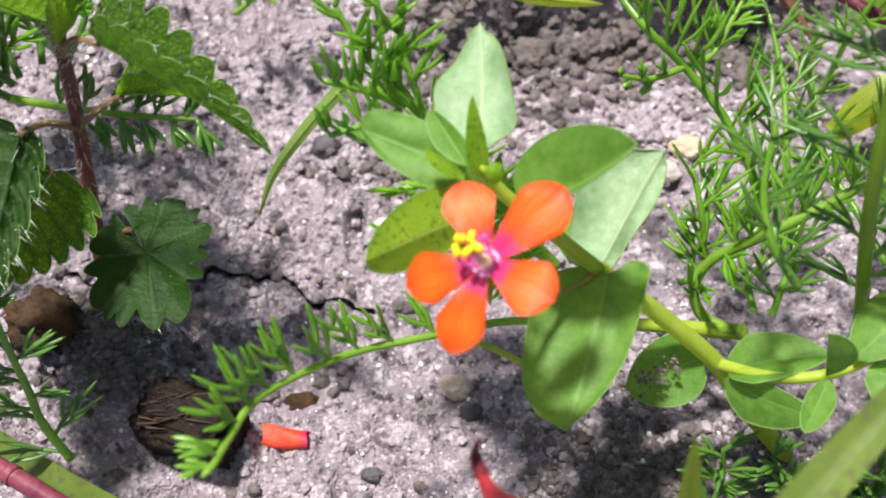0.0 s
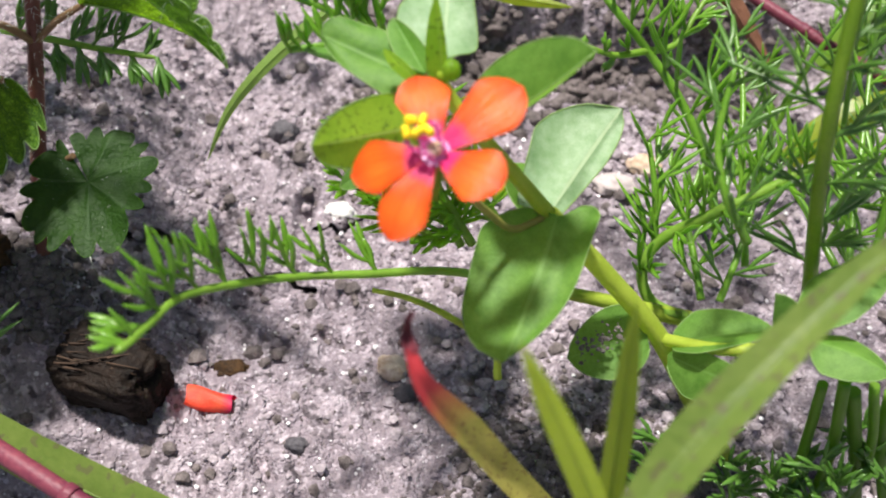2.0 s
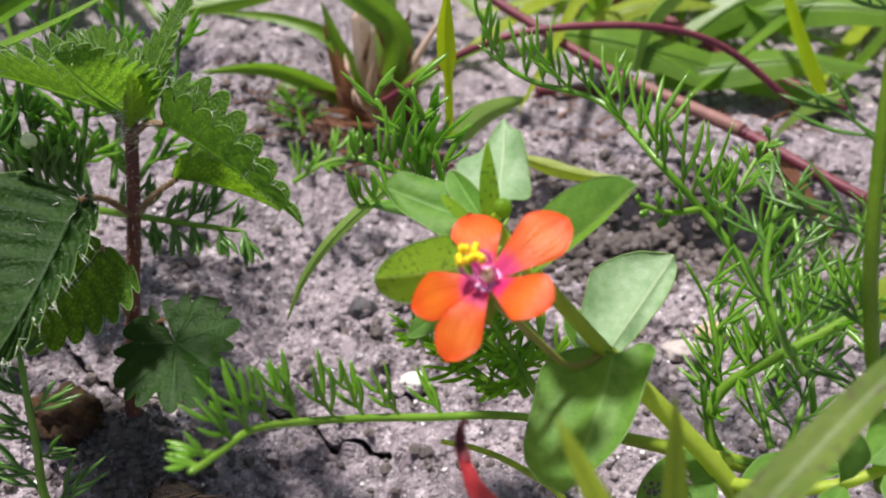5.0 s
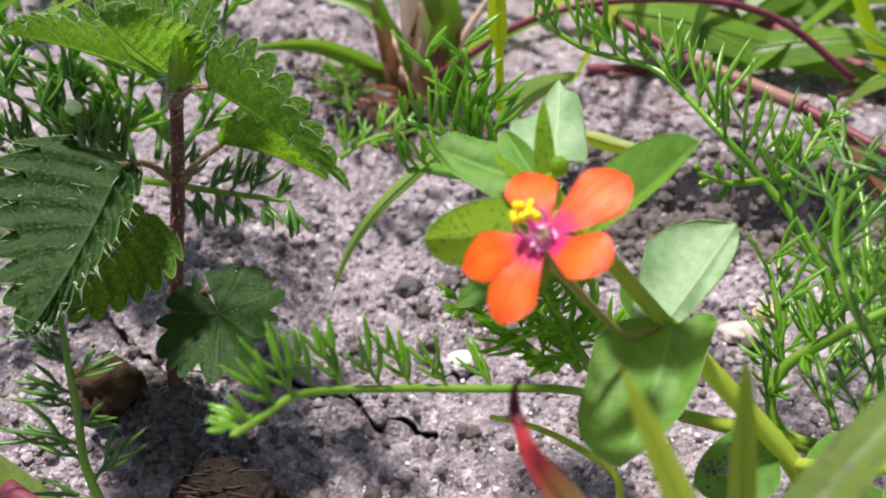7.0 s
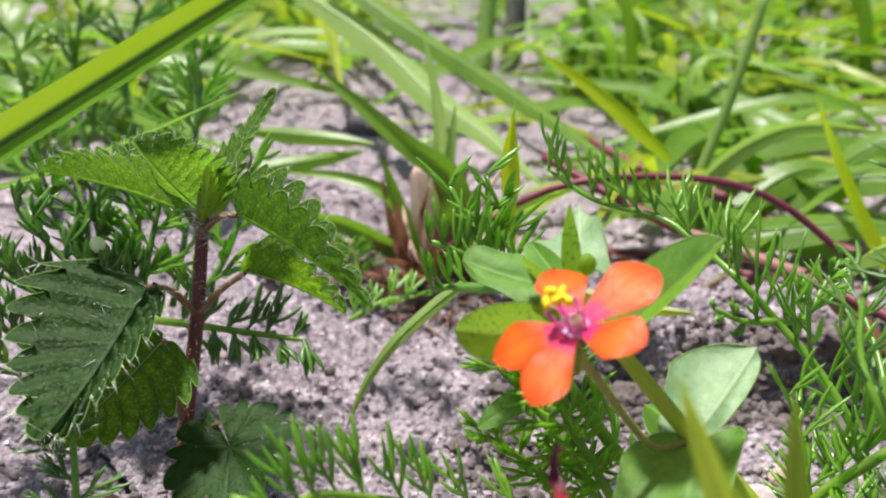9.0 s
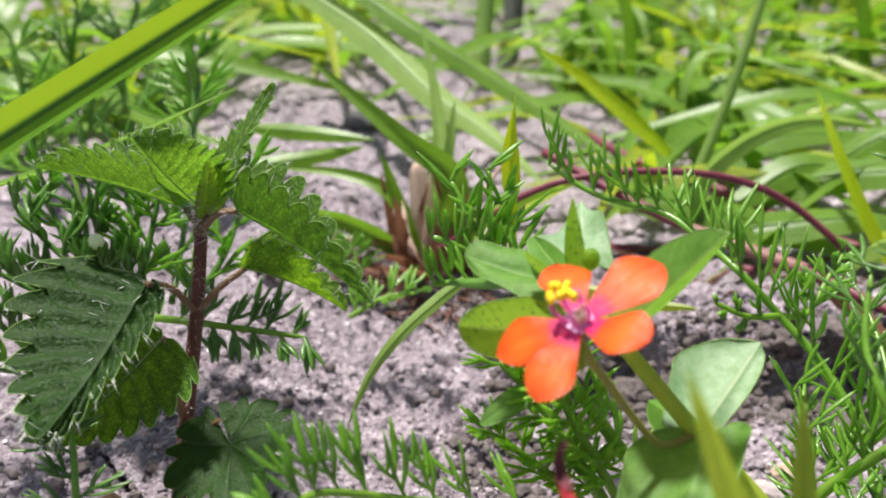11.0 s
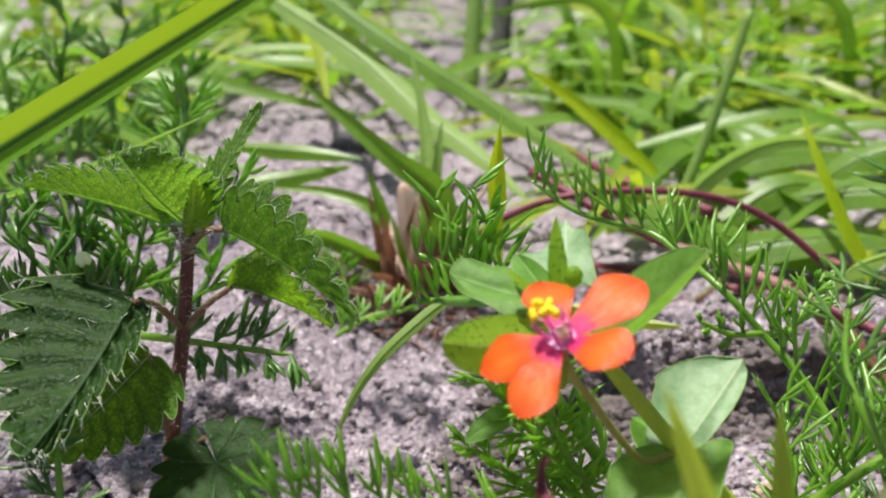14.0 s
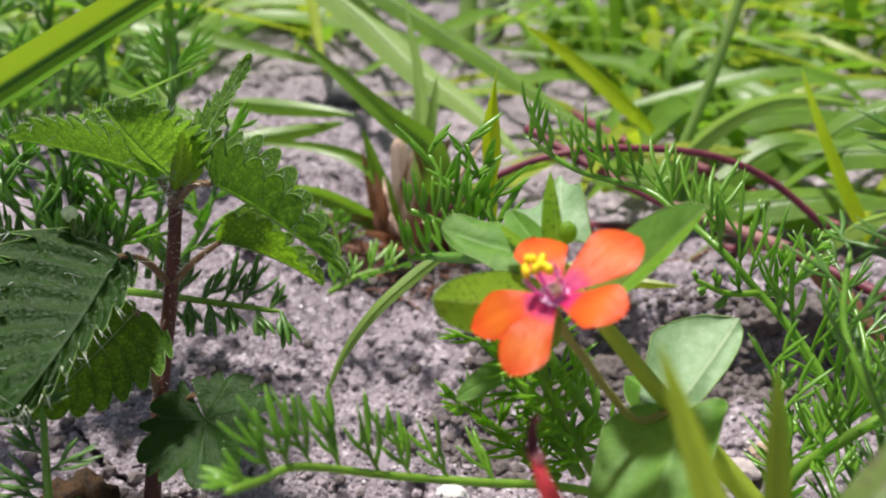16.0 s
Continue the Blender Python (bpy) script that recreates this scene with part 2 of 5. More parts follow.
GRASS = leafy("grass_green", (0.080, 0.175, 0.010), (0.15, 0.28, 0.018), (0.26, 0.51, 0.015), 0.45, 0.38, 120, (0.20, 0.34, 0.06), -9, 0.3, None, 0.5)
GRASS_YELLOW = leafy("grass_yellow_green", (0.19, 0.265, 0.010), (0.30, 0.365, 0.018), (0.43, 0.58, 0.012), 0.46, 0.38, 120, (0.40, 0.50, 0.08), -9, 0.3, None, 0.5)
GRASS_PALE = leafy("grass_pale_green", (0.16, 0.28, 0.05), (0.25, 0.38, 0.085), (0.36, 0.56, 0.06), 0.4, 0.45, 120, (0.36, 0.48, 0.18), -9, 0.3, None, 0.4)
GRASS_OLIVE = leafy("grass_olive", (0.080, 0.135, 0.018), (0.15, 0.205, 0.040), (0.20, 0.30, 0.02), 0.24, 0.5, 200, (0.34, 0.40, 0.18), 0, 0.4, (0.10, 0.10, 0.04))
# sunlight and yellowing painted on one half, shade of the fold along the rib
GRASS_HALF = leafy("half_sunlit_yellow_grass", (0.085, 0.21, 0.012), (0.15, 0.31, 0.02), (0.26, 0.54, 0.015), 0.42, 0.45, 120, (0.03, 0.09, 0.02), -11, 0.3, None, 0.35, None, (0.35, 0.43, 0.012))
STOLON = leafy("purple_stolon", (0.10, 0.012, 0.035), (0.24, 0.055, 0.075), (0.35, 0.1, 0.1), 0.08, 0.5, 260, None, 0, 0.4)
STRAW = leafy("dry_sheath", (0.46, 0.30, 0.23), (0.74, 0.58, 0.50), (0.85, 0.62, 0.52), 0.55, 0.6, 200, (0.25, 0.13, 0.08), -7, 0.4)
BROWN = leafy("dead_blade", (0.14, 0.058, 0.034), (0.31, 0.145, 0.085), (0.4, 0.19, 0.09), 0.25, 0.6, 250, (0.13, 0.05, 0.03), -6, 0.5)
GRASS_TIP = leafy("translucent_grass_tip", (0.15, 0.23, 0.012), (0.24, 0.32, 0.03), (0.52, 0.62, 0.03), 0.55, 0.5, 200, (0.30, 0.38, 0.12), -5, 0.3, None, 0.3)
# yellow grass, its colour brightened in place of sunlight on the blades
GRASS_SUNLIT = leafy("sunlit_yellow_grass", (0.30, 0.42, 0.008), (0.42, 0.52, 0.012), (0.80, 0.95, 0.01), 0.65, 0.45, 120, (0.45, 0.48, 0.05), -7, 0.2, None, 0.4)
RED_LEAF = leafy("reddened_leaf", (0.26, 0.27, 0.05), (0.46, 0.42, 0.10), (0.6, 0.5, 0.08), 0.35, 0.45, 500, None, 0, 0.4, (0.12, 0.05, 0.03), 0.4, ([(0.50, (0, 0, 0)), (0.72, (1, 1, 1))], (0.55, 0.05, 0.06)))

# ---- shaping tools ----
def V(p):
    return Vector(p) * 0.001


def glide(points, n):
    """n + 1 points along a smooth curve through the given ones (Catmull-Rom), evenly by parameter."""
    p = [Vector(q) for q in points]
    if len(p) == 2:
        return [p[0].lerp(p[1], k / n) for k in range(n + 1)]
    p = [2 * p[0] - p[1]] + p + [2 * p[-1] - p[-2]]
    out = []
    for k in range(n + 1):
        u = k / n * (len(p) - 3)
        a = min(int(u), len(p) - 4)
        f = u - a
        q = p[a : a + 4]
        out.append(0.5 * (2 * q[1] + (q[2] - q[0]) * f + (2 * q[0] - 5 * q[1] + 4 * q[2] - q[3]) * f * f + (3 * q[1] - q[0] - 3 * q[2] + q[3]) * f ** 3))
    return out


def even(points, n):
    """As glide(), but evenly by length."""
    fine = glide(points, 6 * n)
    run = [0.0]
    for a, b in zip(fine, fine[1:]):
        run.append(run[-1] + (b - a).length)
    out, k = [], 0
    for i in range(n + 1):
        want = run[-1] * i / n
        while k < len(run) - 2 and run[k + 1] < want:
            k += 1
        f = (want - run[k]) / max(1e-9, run[k + 1] - run[k])
        out.append(fine[k].lerp(fine[k + 1], min(1.0, f)))
    return out


def tube(bm, points, radius, n=16, sides=8, tip=None, square=0.0, smooth=True, flat=1.0):
    """A tapered stem in mm through the points; radius: start, end; square: how far the section is four-cornered;
    flat: thickness by width."""
    path = glide(points, n)
    r0, r1 = radius
    rings, ref = [], Vector((0.31, 0.17, 0.93))
    for k, c in enumerate(path):
        t = (path[min(k + 1, n)] - path[max(k - 1, 0)])
        t = t.normalized() if t.length > 1e-9 else Vector((0, 0, 1))
        a = ref - t * ref.dot(t)
        if a.length < 1e-4:
            a = Vector((1, 0, 0)) - t * t.x
        a.normalize()
        ref = a
        b = t.cross(a)
        s = k / n
        r = r0 + (r1 - r0) * s
        if tip:
            r *= min(1.0, max(0.0, (1 - s) / tip) ** 0.62 + 0.04)
        ring = []
        for j in range(sides):
            th = 2 * math.pi * j / sides
            rr = r * (1 + square * (abs(math.cos(2 * th)) - 0.5))
            ring.append(bm.verts.new(V(c + a * (rr * flat * math.cos(th)) + b * (rr * math.sin(th)))))
        rings.append(ring)
    for p, q in zip(rings, rings[1:]):
        for j in range(sides):
            f = bm.faces.new((p[j], p[(j + 1) % sides], q[(j + 1) % sides], q[j]))
            f.smooth = smooth
    bm.faces.new(rings[0][::-1])
    bm.faces.new(rings[-1])
    return bm


def sheet(bm, grid):
    """Joins rows of points (mm) into one smooth sheet with across (u) and along (v) coordinates."""
    uv = bm.loops.layers.uv.verify()
    rows = [[bm.verts.new(V(p)) for p in row] for row in grid]
    nu, nv = len(rows) - 1, len(rows[0]) - 1
    for i in range(nu):
        for j in range(nv):
            f = bm.faces.new((rows[i][j], rows[i][j + 1], rows[i + 1][j + 1], rows[i + 1][j]))
            f.smooth = True
            for loop, (a, b) in zip(f.loops, ((i, j), (i, j + 1), (i + 1, j + 1), (i + 1, j))):
                loop[uv].uv = (b / nv, a / nu)
    return bm


def ovate(s):
    return (s ** 0.42) * ((1 - s) ** 0.62) / 0.530


def broad(s):
    return min(1.0, (s / 0.32) ** 0.5 if s < 0.32 else 1.0) * (1 - max(0, (s - 0.32) / 0.68) ** 2.3) ** 0.72


def lance(s):
    return (s ** 0.5) * ((1 - s) ** 0.8) / 0.52


def petal_form(s):
    return (0.16 + 0.84 * min(1.0, s / 0.68) ** 0.85) * (1 - max(0, (s - 0.58) / 0.42) ** 2.1) ** 0.6


def rounded(s):
    return min(1.0, (s / 0.22) ** 0.5) * (1 - max(0, (s - 0.35) / 0.65) ** 2.2) ** 0.55


def spoon(s):
    return (0.42 + 0.58 * min(1.0, s / 0.6) ** 0.9) * (1 - max(0, (s - 0.55) / 0.45) ** 2.6) ** 0.55


def heart(s):
    return (1 - (1 - s) ** 7) * (1 - s ** 1.25) ** 0.85 * 1.22


def leaf_grid(base, tip, left, right, form, sag=0.0, nu=20, nv=12, teeth=0, bite=0.14, pucker=0.0, wave=0.0, seed=0, bulge=0.12, ear=0.0, crenate=False):
    """Rows of points of a leaf. left and right: where its edges lie at half its length. sag: how far the midrib
    bows off its chord along the leaf's normal; teeth: saw teeth on each side; pucker: relief between side veins;
    wave: undulation of the margin."""
    b, t, l, r = Vector(base), Vector(tip), Vector(left), Vector(right)
    mid = (b + t) / 2
    nrm = (r - l).cross(t - b).normalized()
    lo, ro = l - mid, r - mid
    rnd = random.Random(seed)
    ph = rnd.uniform(0, 6)
    grid = []
    for i in range(nu + 1):
        s = i / nu
        c = b.lerp(t, s) + nrm * (sag * 4 * s * (1 - s))
        w = form(min(max(s, 1e-6), 1 - 1e-6))
        off = sag * 4 * s * (1 - s)
        saw = 0.0
        if teeth:
            x = s * teeth
            x -= math.floor(x)
            saw = math.sin(math.pi / 2 * x / 0.68) ** 0.75 if x < 0.68 else max(0.0, math.cos(math.pi / 2 * (x - 0.68) / 0.32)) ** 0.75
            if crenate:
                saw = math.sin(math.pi * x) ** 0.6
        row = []
        for j in range(nv + 1):
            q = j / nv * 2 - 1
            side = lo if q < 0 else ro
            flat = side - nrm * sag * 0.6
            aq = abs(q)
            ww = w * aq
            fwd = Vector((0, 0, 0))
            if teeth:
                edge = max(0.0, (aq - 0.62) / 0.38) ** 1.2
                ww *= 1 + bite * edge * (saw - 0.55) * 1.5
                fwd = (t - b) * (0.55 / teeth) * edge * min(1.0, w * 2) * saw
            if crenate:
                fwd = fwd * 0.3
            p = c + flat * ww + fwd * aq - (t - b) * (ear * aq * (1 - s) ** 2 * min(1.0, s / 0.14) ** 0.5)
            lift = bulge * (aq - aq * aq) * flat.length * w
            if pucker:
                lift += pucker * (abs(math.sin(math.pi * (s - 0.22 * aq) * (teeth or 8))) ** 0.7 + 0.35 * noise.noise((s * 19, q * 7, seed * 1.7))) * min(1, 4 * aq) * min(1, 3 * w)
            if wave:
                lift += wave * aq * aq * math.sin(9 * s + ph + (1.9 if q < 0 else 0))
            row.append(p + nrm * lift)
        grid.append(row)
    return grid


def leaf(bm, base, tip, left, right, form=ovate, rim=None, **more):
    grid = leaf_grid(base, tip, left, right, form, **more)
    sheet(bm, grid)
    return grid


def rim_of(grid, r=0.1):
    """A thin raised margin round a leaf."""
    bm = bmesh.new()
    tube(bm, [row[0] for row in grid[1:]] + [row[-1] for row in grid[:0:-1]], (r, r), 2 * len(grid), 5)
    return bm


MIDLINE = []


def ribbon(bm, points, width, side=None, fold=0.25, n=26, nv=6, form=None, twist=0.0, root=0.5):
    """A grass blade in mm along the points; side: the way across it at its start; fold: how far it is keeled."""
    path = glide(points, n)
    grid = []
    a = Vector(side) if side else None
    for k, c in enumerate(path):
        t = (path[min(k + 1, n)] - path[max(k - 1, 0)]).normalized()
        if a is None:
            a = t.cross(Vector((0, 0, 1)))
            if a.length < 0.2:
                a = Vector((1, 0, 0.1))
        a = (a - t * a.dot(t)).normalized()
        up = a.cross(t)
        s = k / n
        w = width / 2 * (form(s) if form else (root + (1 - root) * min(1, s / 0.25)) * (1 - s ** 2.2) ** 0.8 + 0.01)
        ang = twist * s
        aa = a * math.cos(ang) + up * math.sin(ang)
        uu = aa.cross(t)
        grid.append([c + aa * (w * q) + uu * (w * fold * (abs(q) - 0.5)) for q in [j / nv * 2 - 1 for j in range(nv + 1)]])
    MIDLINE[:] = [row[nv // 2] for row in grid]
    return sheet(bm, grid)


def part(name, bm, material, parent, label=""):
    me = bpy.data.meshes.new(name)
    bm.to_mesh(me)
    bm.free()
    me.materials.append(material)
    ob = new(name, me)
    if parent is not None:
        ob.parent = parent
        ob.matrix_parent_inverse = Matrix.Translation(-Vector(parent.location)) if parent.type == "EMPTY" else Matrix.Identity(4)
    if label:
        tagged(ob, label)
    return ob


def thing(name, at, label, category, group="", kind=""):
    ob = new(name)
    ob.location = V(at)
    ob.empty_display_size = 0.005
    return tagged(ob, label, category, group, kind)


def single(name, bm, material, label, category, group="", kind=""):
    return tagged(part(name, bm, material, None), label, category, group, kind)


def hairs(roots, length, r=0.035):
    """Fine stiff hairs: a root and the way it points for each."""
    bm = bmesh.new()
    for p, d in roots:
        d = Vector(d).normalized()
        tube(bm, [p, Vector(p) + d * length * random.uniform(0.6, 1.2)], (r, r * 0.2), 2, 4)
    return bm


def leaflet(base, ahead, out, length, lobes, r, rnd):
    """One feathery leaflet of mayweed: a thread-like rib with narrow forward lobes."""
    bm = bmesh.new()
    r *= 1.2
    base, ahead, out = Vector(base), Vector(ahead).normalized(), Vector(out).normalized()
    nrm = ahead.cross(out)
    if nrm.length < 0.05:
        nrm = Vector((0.3, 0.6, 0.5))
    nrm.normalize()
    tilt = rnd.uniform(-0.22, 0.22)
    end = base + (out * 0.85 + ahead * 0.40 + nrm * tilt) * length
    mid = base + (out * 0.55 + ahead * 0.34 + nrm * tilt * 0.4) * length * 0.55
    path = [base, mid, end]
    tube(bm, path, (r * 0.8, r * 1.35), 10, 6, tip=0.35, flat=0.6)
    spine = glide(path, 20)
    for k in range(lobes):
        s = 0.18 + 0.5 * (k + rnd.uniform(0, 0.5)) / max(1, lobes)
        i = int(s * 20)
        p = spine[i]
        t = (spine[i + 1] - spine[i - 1]).normalized()
        turn = t.cross(nrm) * (1 if k % 2 else -1)
        d = (t * 0.85 + turn * rnd.uniform(0.38, 0.6) + nrm * rnd.uniform(-0.3, 0.3)).normalized()
        ln = length * rnd.uniform(0.42, 0.68)
        tube(bm, [p, p + d * ln * 0.5, p + d * ln * 0.85 + t * ln * 0.28], (r * 0.75, r * 1.35), 8, 6, tip=0.45, flat=0.6)
        if lobes > 2 and rnd.random() < 0.4:
            q = p + d * ln * 0.35
            e = (d - turn * 0.9 + nrm * rnd.uniform(-0.3, 0.3)).normalized()
            tube(bm, [q, q + e * ln * 0.3, q + (e + t * 0.5) * ln * 0.45], (r * 0.7, r * 1.2), 6, 6, tip=0.6, flat=0.5)
    return bm


def frond(label, points, radius, count, length, outs, mat, stem_mat, seed, start=0.1, lobes=3, r=0.3, group="mayweed leaves", name="mayweed_frond", both=True, taper=0.55):
    """A mayweed leaf or shoot: a rib through the points with leaflets along it; outs: the two ways that they stand off."""
    rnd = random.Random(seed)
    top = thing(name, points[0], label, "weed", group)
    bm = bmesh.new()
    tube(bm, points, radius, 40, 8, tip=0.06)
    part("stem", bm, stem_mat, top)
    spine = even(points, 80)
    for k in range(count):
        s = start + (0.985 - start) * (k + rnd.uniform(-0.25, 0.25)) / max(1, count - 1)
        i = min(79, max(1, int(s * 80)))
        t = (spine[i + 1] - spine[i - 1]).normalized()
        o = Vector(outs[k % len(outs)]) + Vector((rnd.uniform(-0.3, 0.3), rnd.uniform(-0.3, 0.3), rnd.uniform(-0.25, 0.25)))
        o = (o - t * o.dot(t) * 0.8).normalized()
        ln = length * (1 - taper * max(0, s - 0.35) / 0.65) * rnd.uniform(0.75, 1.2)
        part("leaflet", leaflet(spine[i], t, o, ln, lobes, r, rnd), mat, top)
    return top


# ---- the ground ----
def step(a, b, x):
    x = min(1.0, max(0.0, (x - a) / (b - a)))
    return x * x * (3 - 2 * x)


CRACKS = [
    [(-55, 29.7, 11), (-50.7, 25.7, 11), (-47.7, 23.4, 10), (-44.2, 21.3, 9)],
    [(-41.2, 22, 9), (-39.4, 22.2, 7), (-36.2, 24.9, 3), (-32.7, 26.5, 1), (-26, 27.6, 0.8)],
    [(-26, 27.6, 0.8), (-24, 27.1, 0.8), (-21.8, 25, 0.6), (-18.2, 24.1, 0.6), (-16.1, 23.8, 0.6), (-13.4, 22.8, 0.6)],
    [(-14.5, 31.8, 1), (-11.4, 31.7, 1), (-9.1, 34, 1)],
]


def near_line(x, y, line):
    best = 1e9
    for (ax, ay, _), (bx, by, _) in zip(line, line[1:]):
        dx, dy = bx - ax, by - ay
        f = min(1, max(0, ((x - ax) * dx + (y - ay) * dy) / (dx * dx + dy * dy)))
        best = min(best, math.hypot(x - ax - f * dx, y - ay - f * dy))
    return best


def lie(x, y):
    """Broad height of the ground in mm."""
    z = 2.5 * step(15, 50, y)
    edge = 65 + 9 * noise.noise((x * 0.05, 3.1, 0)) + 0.10 * x
    z += 7.5 * (step(edge - 1.6, edge + 1.4, y) * step(-14, 4, x) + step(45, 100, y) * (1 - step(-14, 4, x)))
    z += 9.5 * step(-22, -46, x) * step(-8, 18, y) + 2.0 * math.exp(-((x + 41.4) ** 2 + (y - 17.6) ** 2) / 26)
    z += 2.0 * math.exp(-((x - 6) ** 2 / 260 + (y - 70) ** 2 / 50))
    z -= 3.0 * math.exp(-((x + 7) ** 2 / 40 + (y - 45) ** 2 / 60))
    return z


def ground_z(x, y, fine=True):
    z = lie(x, y)
    far = 1 - step(150, 400, math.hypot(x, y))
    z += 5.0 * noise.noise((x * 0.012, y * 0.012, 5.0)) * (1 - far)
    z += (1.5 * noise.noise((x * 0.075, y * 0.075, 0.0)) + 0.9 * noise.noise((x * 0.19, y * 0.19, 7.0))) * (0.35 + 0.65 * far)
    if fine and far > 0:
        lump = noise.noise((x * 0.42, y * 0.42, 2.0))
        clump = 1 - 2.2 * abs(noise.noise((x * 0.3 + 5, y * 0.3, 6.0)))
        z += far * (0.7 * lump + 0.6 * clump + 0.45 * noise.noise((x * 0.95, y * 0.95, 4.0)) + 0.3 * noise.noise((x * 2.1, y * 2.1, 9.0)))
        pit = noise.noise((x * 0.22 + 9, y * 0.22, 1.0))
        z -= far * 2.6 * max(0.0, pit - 0.34) / 0.3
        z -= crack(x, y)
    return z


def crack(x, y):
    """Depth in mm of the drying cracks."""
    if not (-60 < x < -4 and 17 < y < 38):
        return 0.0
    d = min(near_line(x + 0.7 * noise.noise((x * 0.6, y * 0.6, 3)), y + 0.7 * noise.noise((x * 0.6, y * 0.6, 8)), c) for c in CRACKS)
    return 4.5 * max(0.0, min(1.0, 1.2 + 0.5 * noise.noise((x * 0.5, y * 0.5, 6.0)) - d / 0.30))


def spread(fine_from, fine_to, pitch, reach, close):
    xs = list(np.arange(fine_from, close[0], pitch)) + list(np.arange(close[0], close[1], 0.19)) + list(np.arange(close[1], fine_to + pitch, pitch))
    g, x = pitch, xs[-1]
    while x < reach:
        g *= 1.13
        x += g
        xs.append(x)
    g, x = pitch, xs[0]
    while x > -reach:
        g *= 1.13
        x -= g
        xs.insert(0, x)
    return xs


xs, ys = spread(-72, 62, 0.4, 60000, (-57, -6)), spread(-22, 92, 0.4, 60000, (19, 37))
# the cracks run down aslant under their far lip
flat = [V((x, y + 0.9 * crack(x, y), ground_z(x, y))) for y in ys for x in xs]
nx = len(xs)
quads = [(j * nx + i, j * nx + i + 1, (j + 1) * nx + i + 1, (j + 1) * nx + i) for j in range(len(ys) - 1) for i in range(nx - 1)]
mesh_g = bpy.data.meshes.new("ground")
mesh_g.from_pydata(flat, [], quads)
mesh_g.polygons.foreach_set("use_smooth", [True] * len(quads))
mesh_g.materials.append(SOIL)
tagged(new("ground", mesh_g), "dry grey crumbly soil with cracks", "ground", kind="structure")


def crumb(verts, faces, x, y, z, r, rnd, flat_by=0.75):
    """A small uneven crumb: a squashed twelve-cornered body."""
    n0 = len(verts)
    turn = Euler((rnd.uniform(0, 6), rnd.uniform(0, 6), rnd.uniform(0, 6))).to_matrix()
    for v in ICO_V:
        q = turn @ (v * r * rnd.uniform(0.72, 1.2))
        verts.append(V((x + q.x, y + q.y, z + q.z * flat_by)))
    faces.extend((n0 + a, n0 + b, n0 + c) for a, b, c in ICO_F)


ico = bmesh.new()
bmesh.ops.create_icosphere(ico, subdivisions=1, radius=1.0)
ICO_V = [v.co.copy() for v in ico.verts]
ICO_F = [tuple(v.index for v in f.verts) for f in ico.faces]
ico.free()

rnd = random.Random(11)
gv, gf = [], []
for _ in range(17000):
    x, y = rnd.uniform(-72, 60), rnd.uniform(-20, 100)
    if noise.noise((x * 0.06, y * 0.06, 3.3)) < rnd.uniform(-0.5, 0.35):
        continue
    r = 0.14 + 0.75 * rnd.random() ** 5
    crumb(gv, gf, x, y, ground_z(x, y) + r * 0.25, r, rnd)
for _ in range(900):
    x, y = rnd.uniform(-150, 150), rnd.uniform(95, 320)
    r = 0.4 + 1.8 * rnd.random() ** 3
    crumb(gv, gf, x, y, ground_z(x, y) + r * 0.25, r, rnd)
mesh_g = bpy.data.meshes.new("soil_crumbs")
mesh_g.from_pydata(gv, [], gf)
mesh_g.materials.append(GRAIN)
tagged(new("soil_crumbs", mesh_g), "loose grey soil crumbs and sand grains on the ground", "soil", kind="stuff")


# pale quartz grains that catch the light
QUARTZ = solid("quartz_grain", (0.66, 0.62, 0.64), (0.88, 0.85, 0.86), 0.25, 2500, 0.2, 0.0001, 0.8)
gv, gf = [], []
for _ in range(2600):
    x, y = rnd.uniform(-70, 58), rnd.uniform(-18, 95)
    r = 0.10 + 0.26 * rnd.random() ** 4
    crumb(gv, gf, x, y, ground_z(x, y) + r * 0.3, r, rnd)
mesh_g = bpy.data.meshes.new("quartz_grains")
mesh_g.from_pydata(gv, [], gf)
mesh_g.materials.append(QUARTZ)
tagged(new("quartz_grains", mesh_g), "pale glassy sand grains strewn over the soil", "sand", kind="stuff")

# darker, coarser crumbs under the low leaves; the dark colour also holds their shade
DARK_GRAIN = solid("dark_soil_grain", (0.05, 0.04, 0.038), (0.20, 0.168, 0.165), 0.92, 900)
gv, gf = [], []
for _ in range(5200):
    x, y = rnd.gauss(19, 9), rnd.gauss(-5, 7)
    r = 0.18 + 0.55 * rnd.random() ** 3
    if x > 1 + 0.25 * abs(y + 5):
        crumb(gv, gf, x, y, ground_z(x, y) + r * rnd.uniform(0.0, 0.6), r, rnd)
for _ in range(1500):
    # scattered single dark crumbs
    x, y = rnd.uniform(-70, 55), rnd.uniform(-16, 60)
    r = 0.16 + 1.0 * rnd.random() ** 5
    crumb(gv, gf, x, y, ground_z(x, y) + r * 0.3, r, rnd)
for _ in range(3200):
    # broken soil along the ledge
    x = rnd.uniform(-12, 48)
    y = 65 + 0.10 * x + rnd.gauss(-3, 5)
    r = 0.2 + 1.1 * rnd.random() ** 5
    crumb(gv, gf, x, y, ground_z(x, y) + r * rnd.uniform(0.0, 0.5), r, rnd)
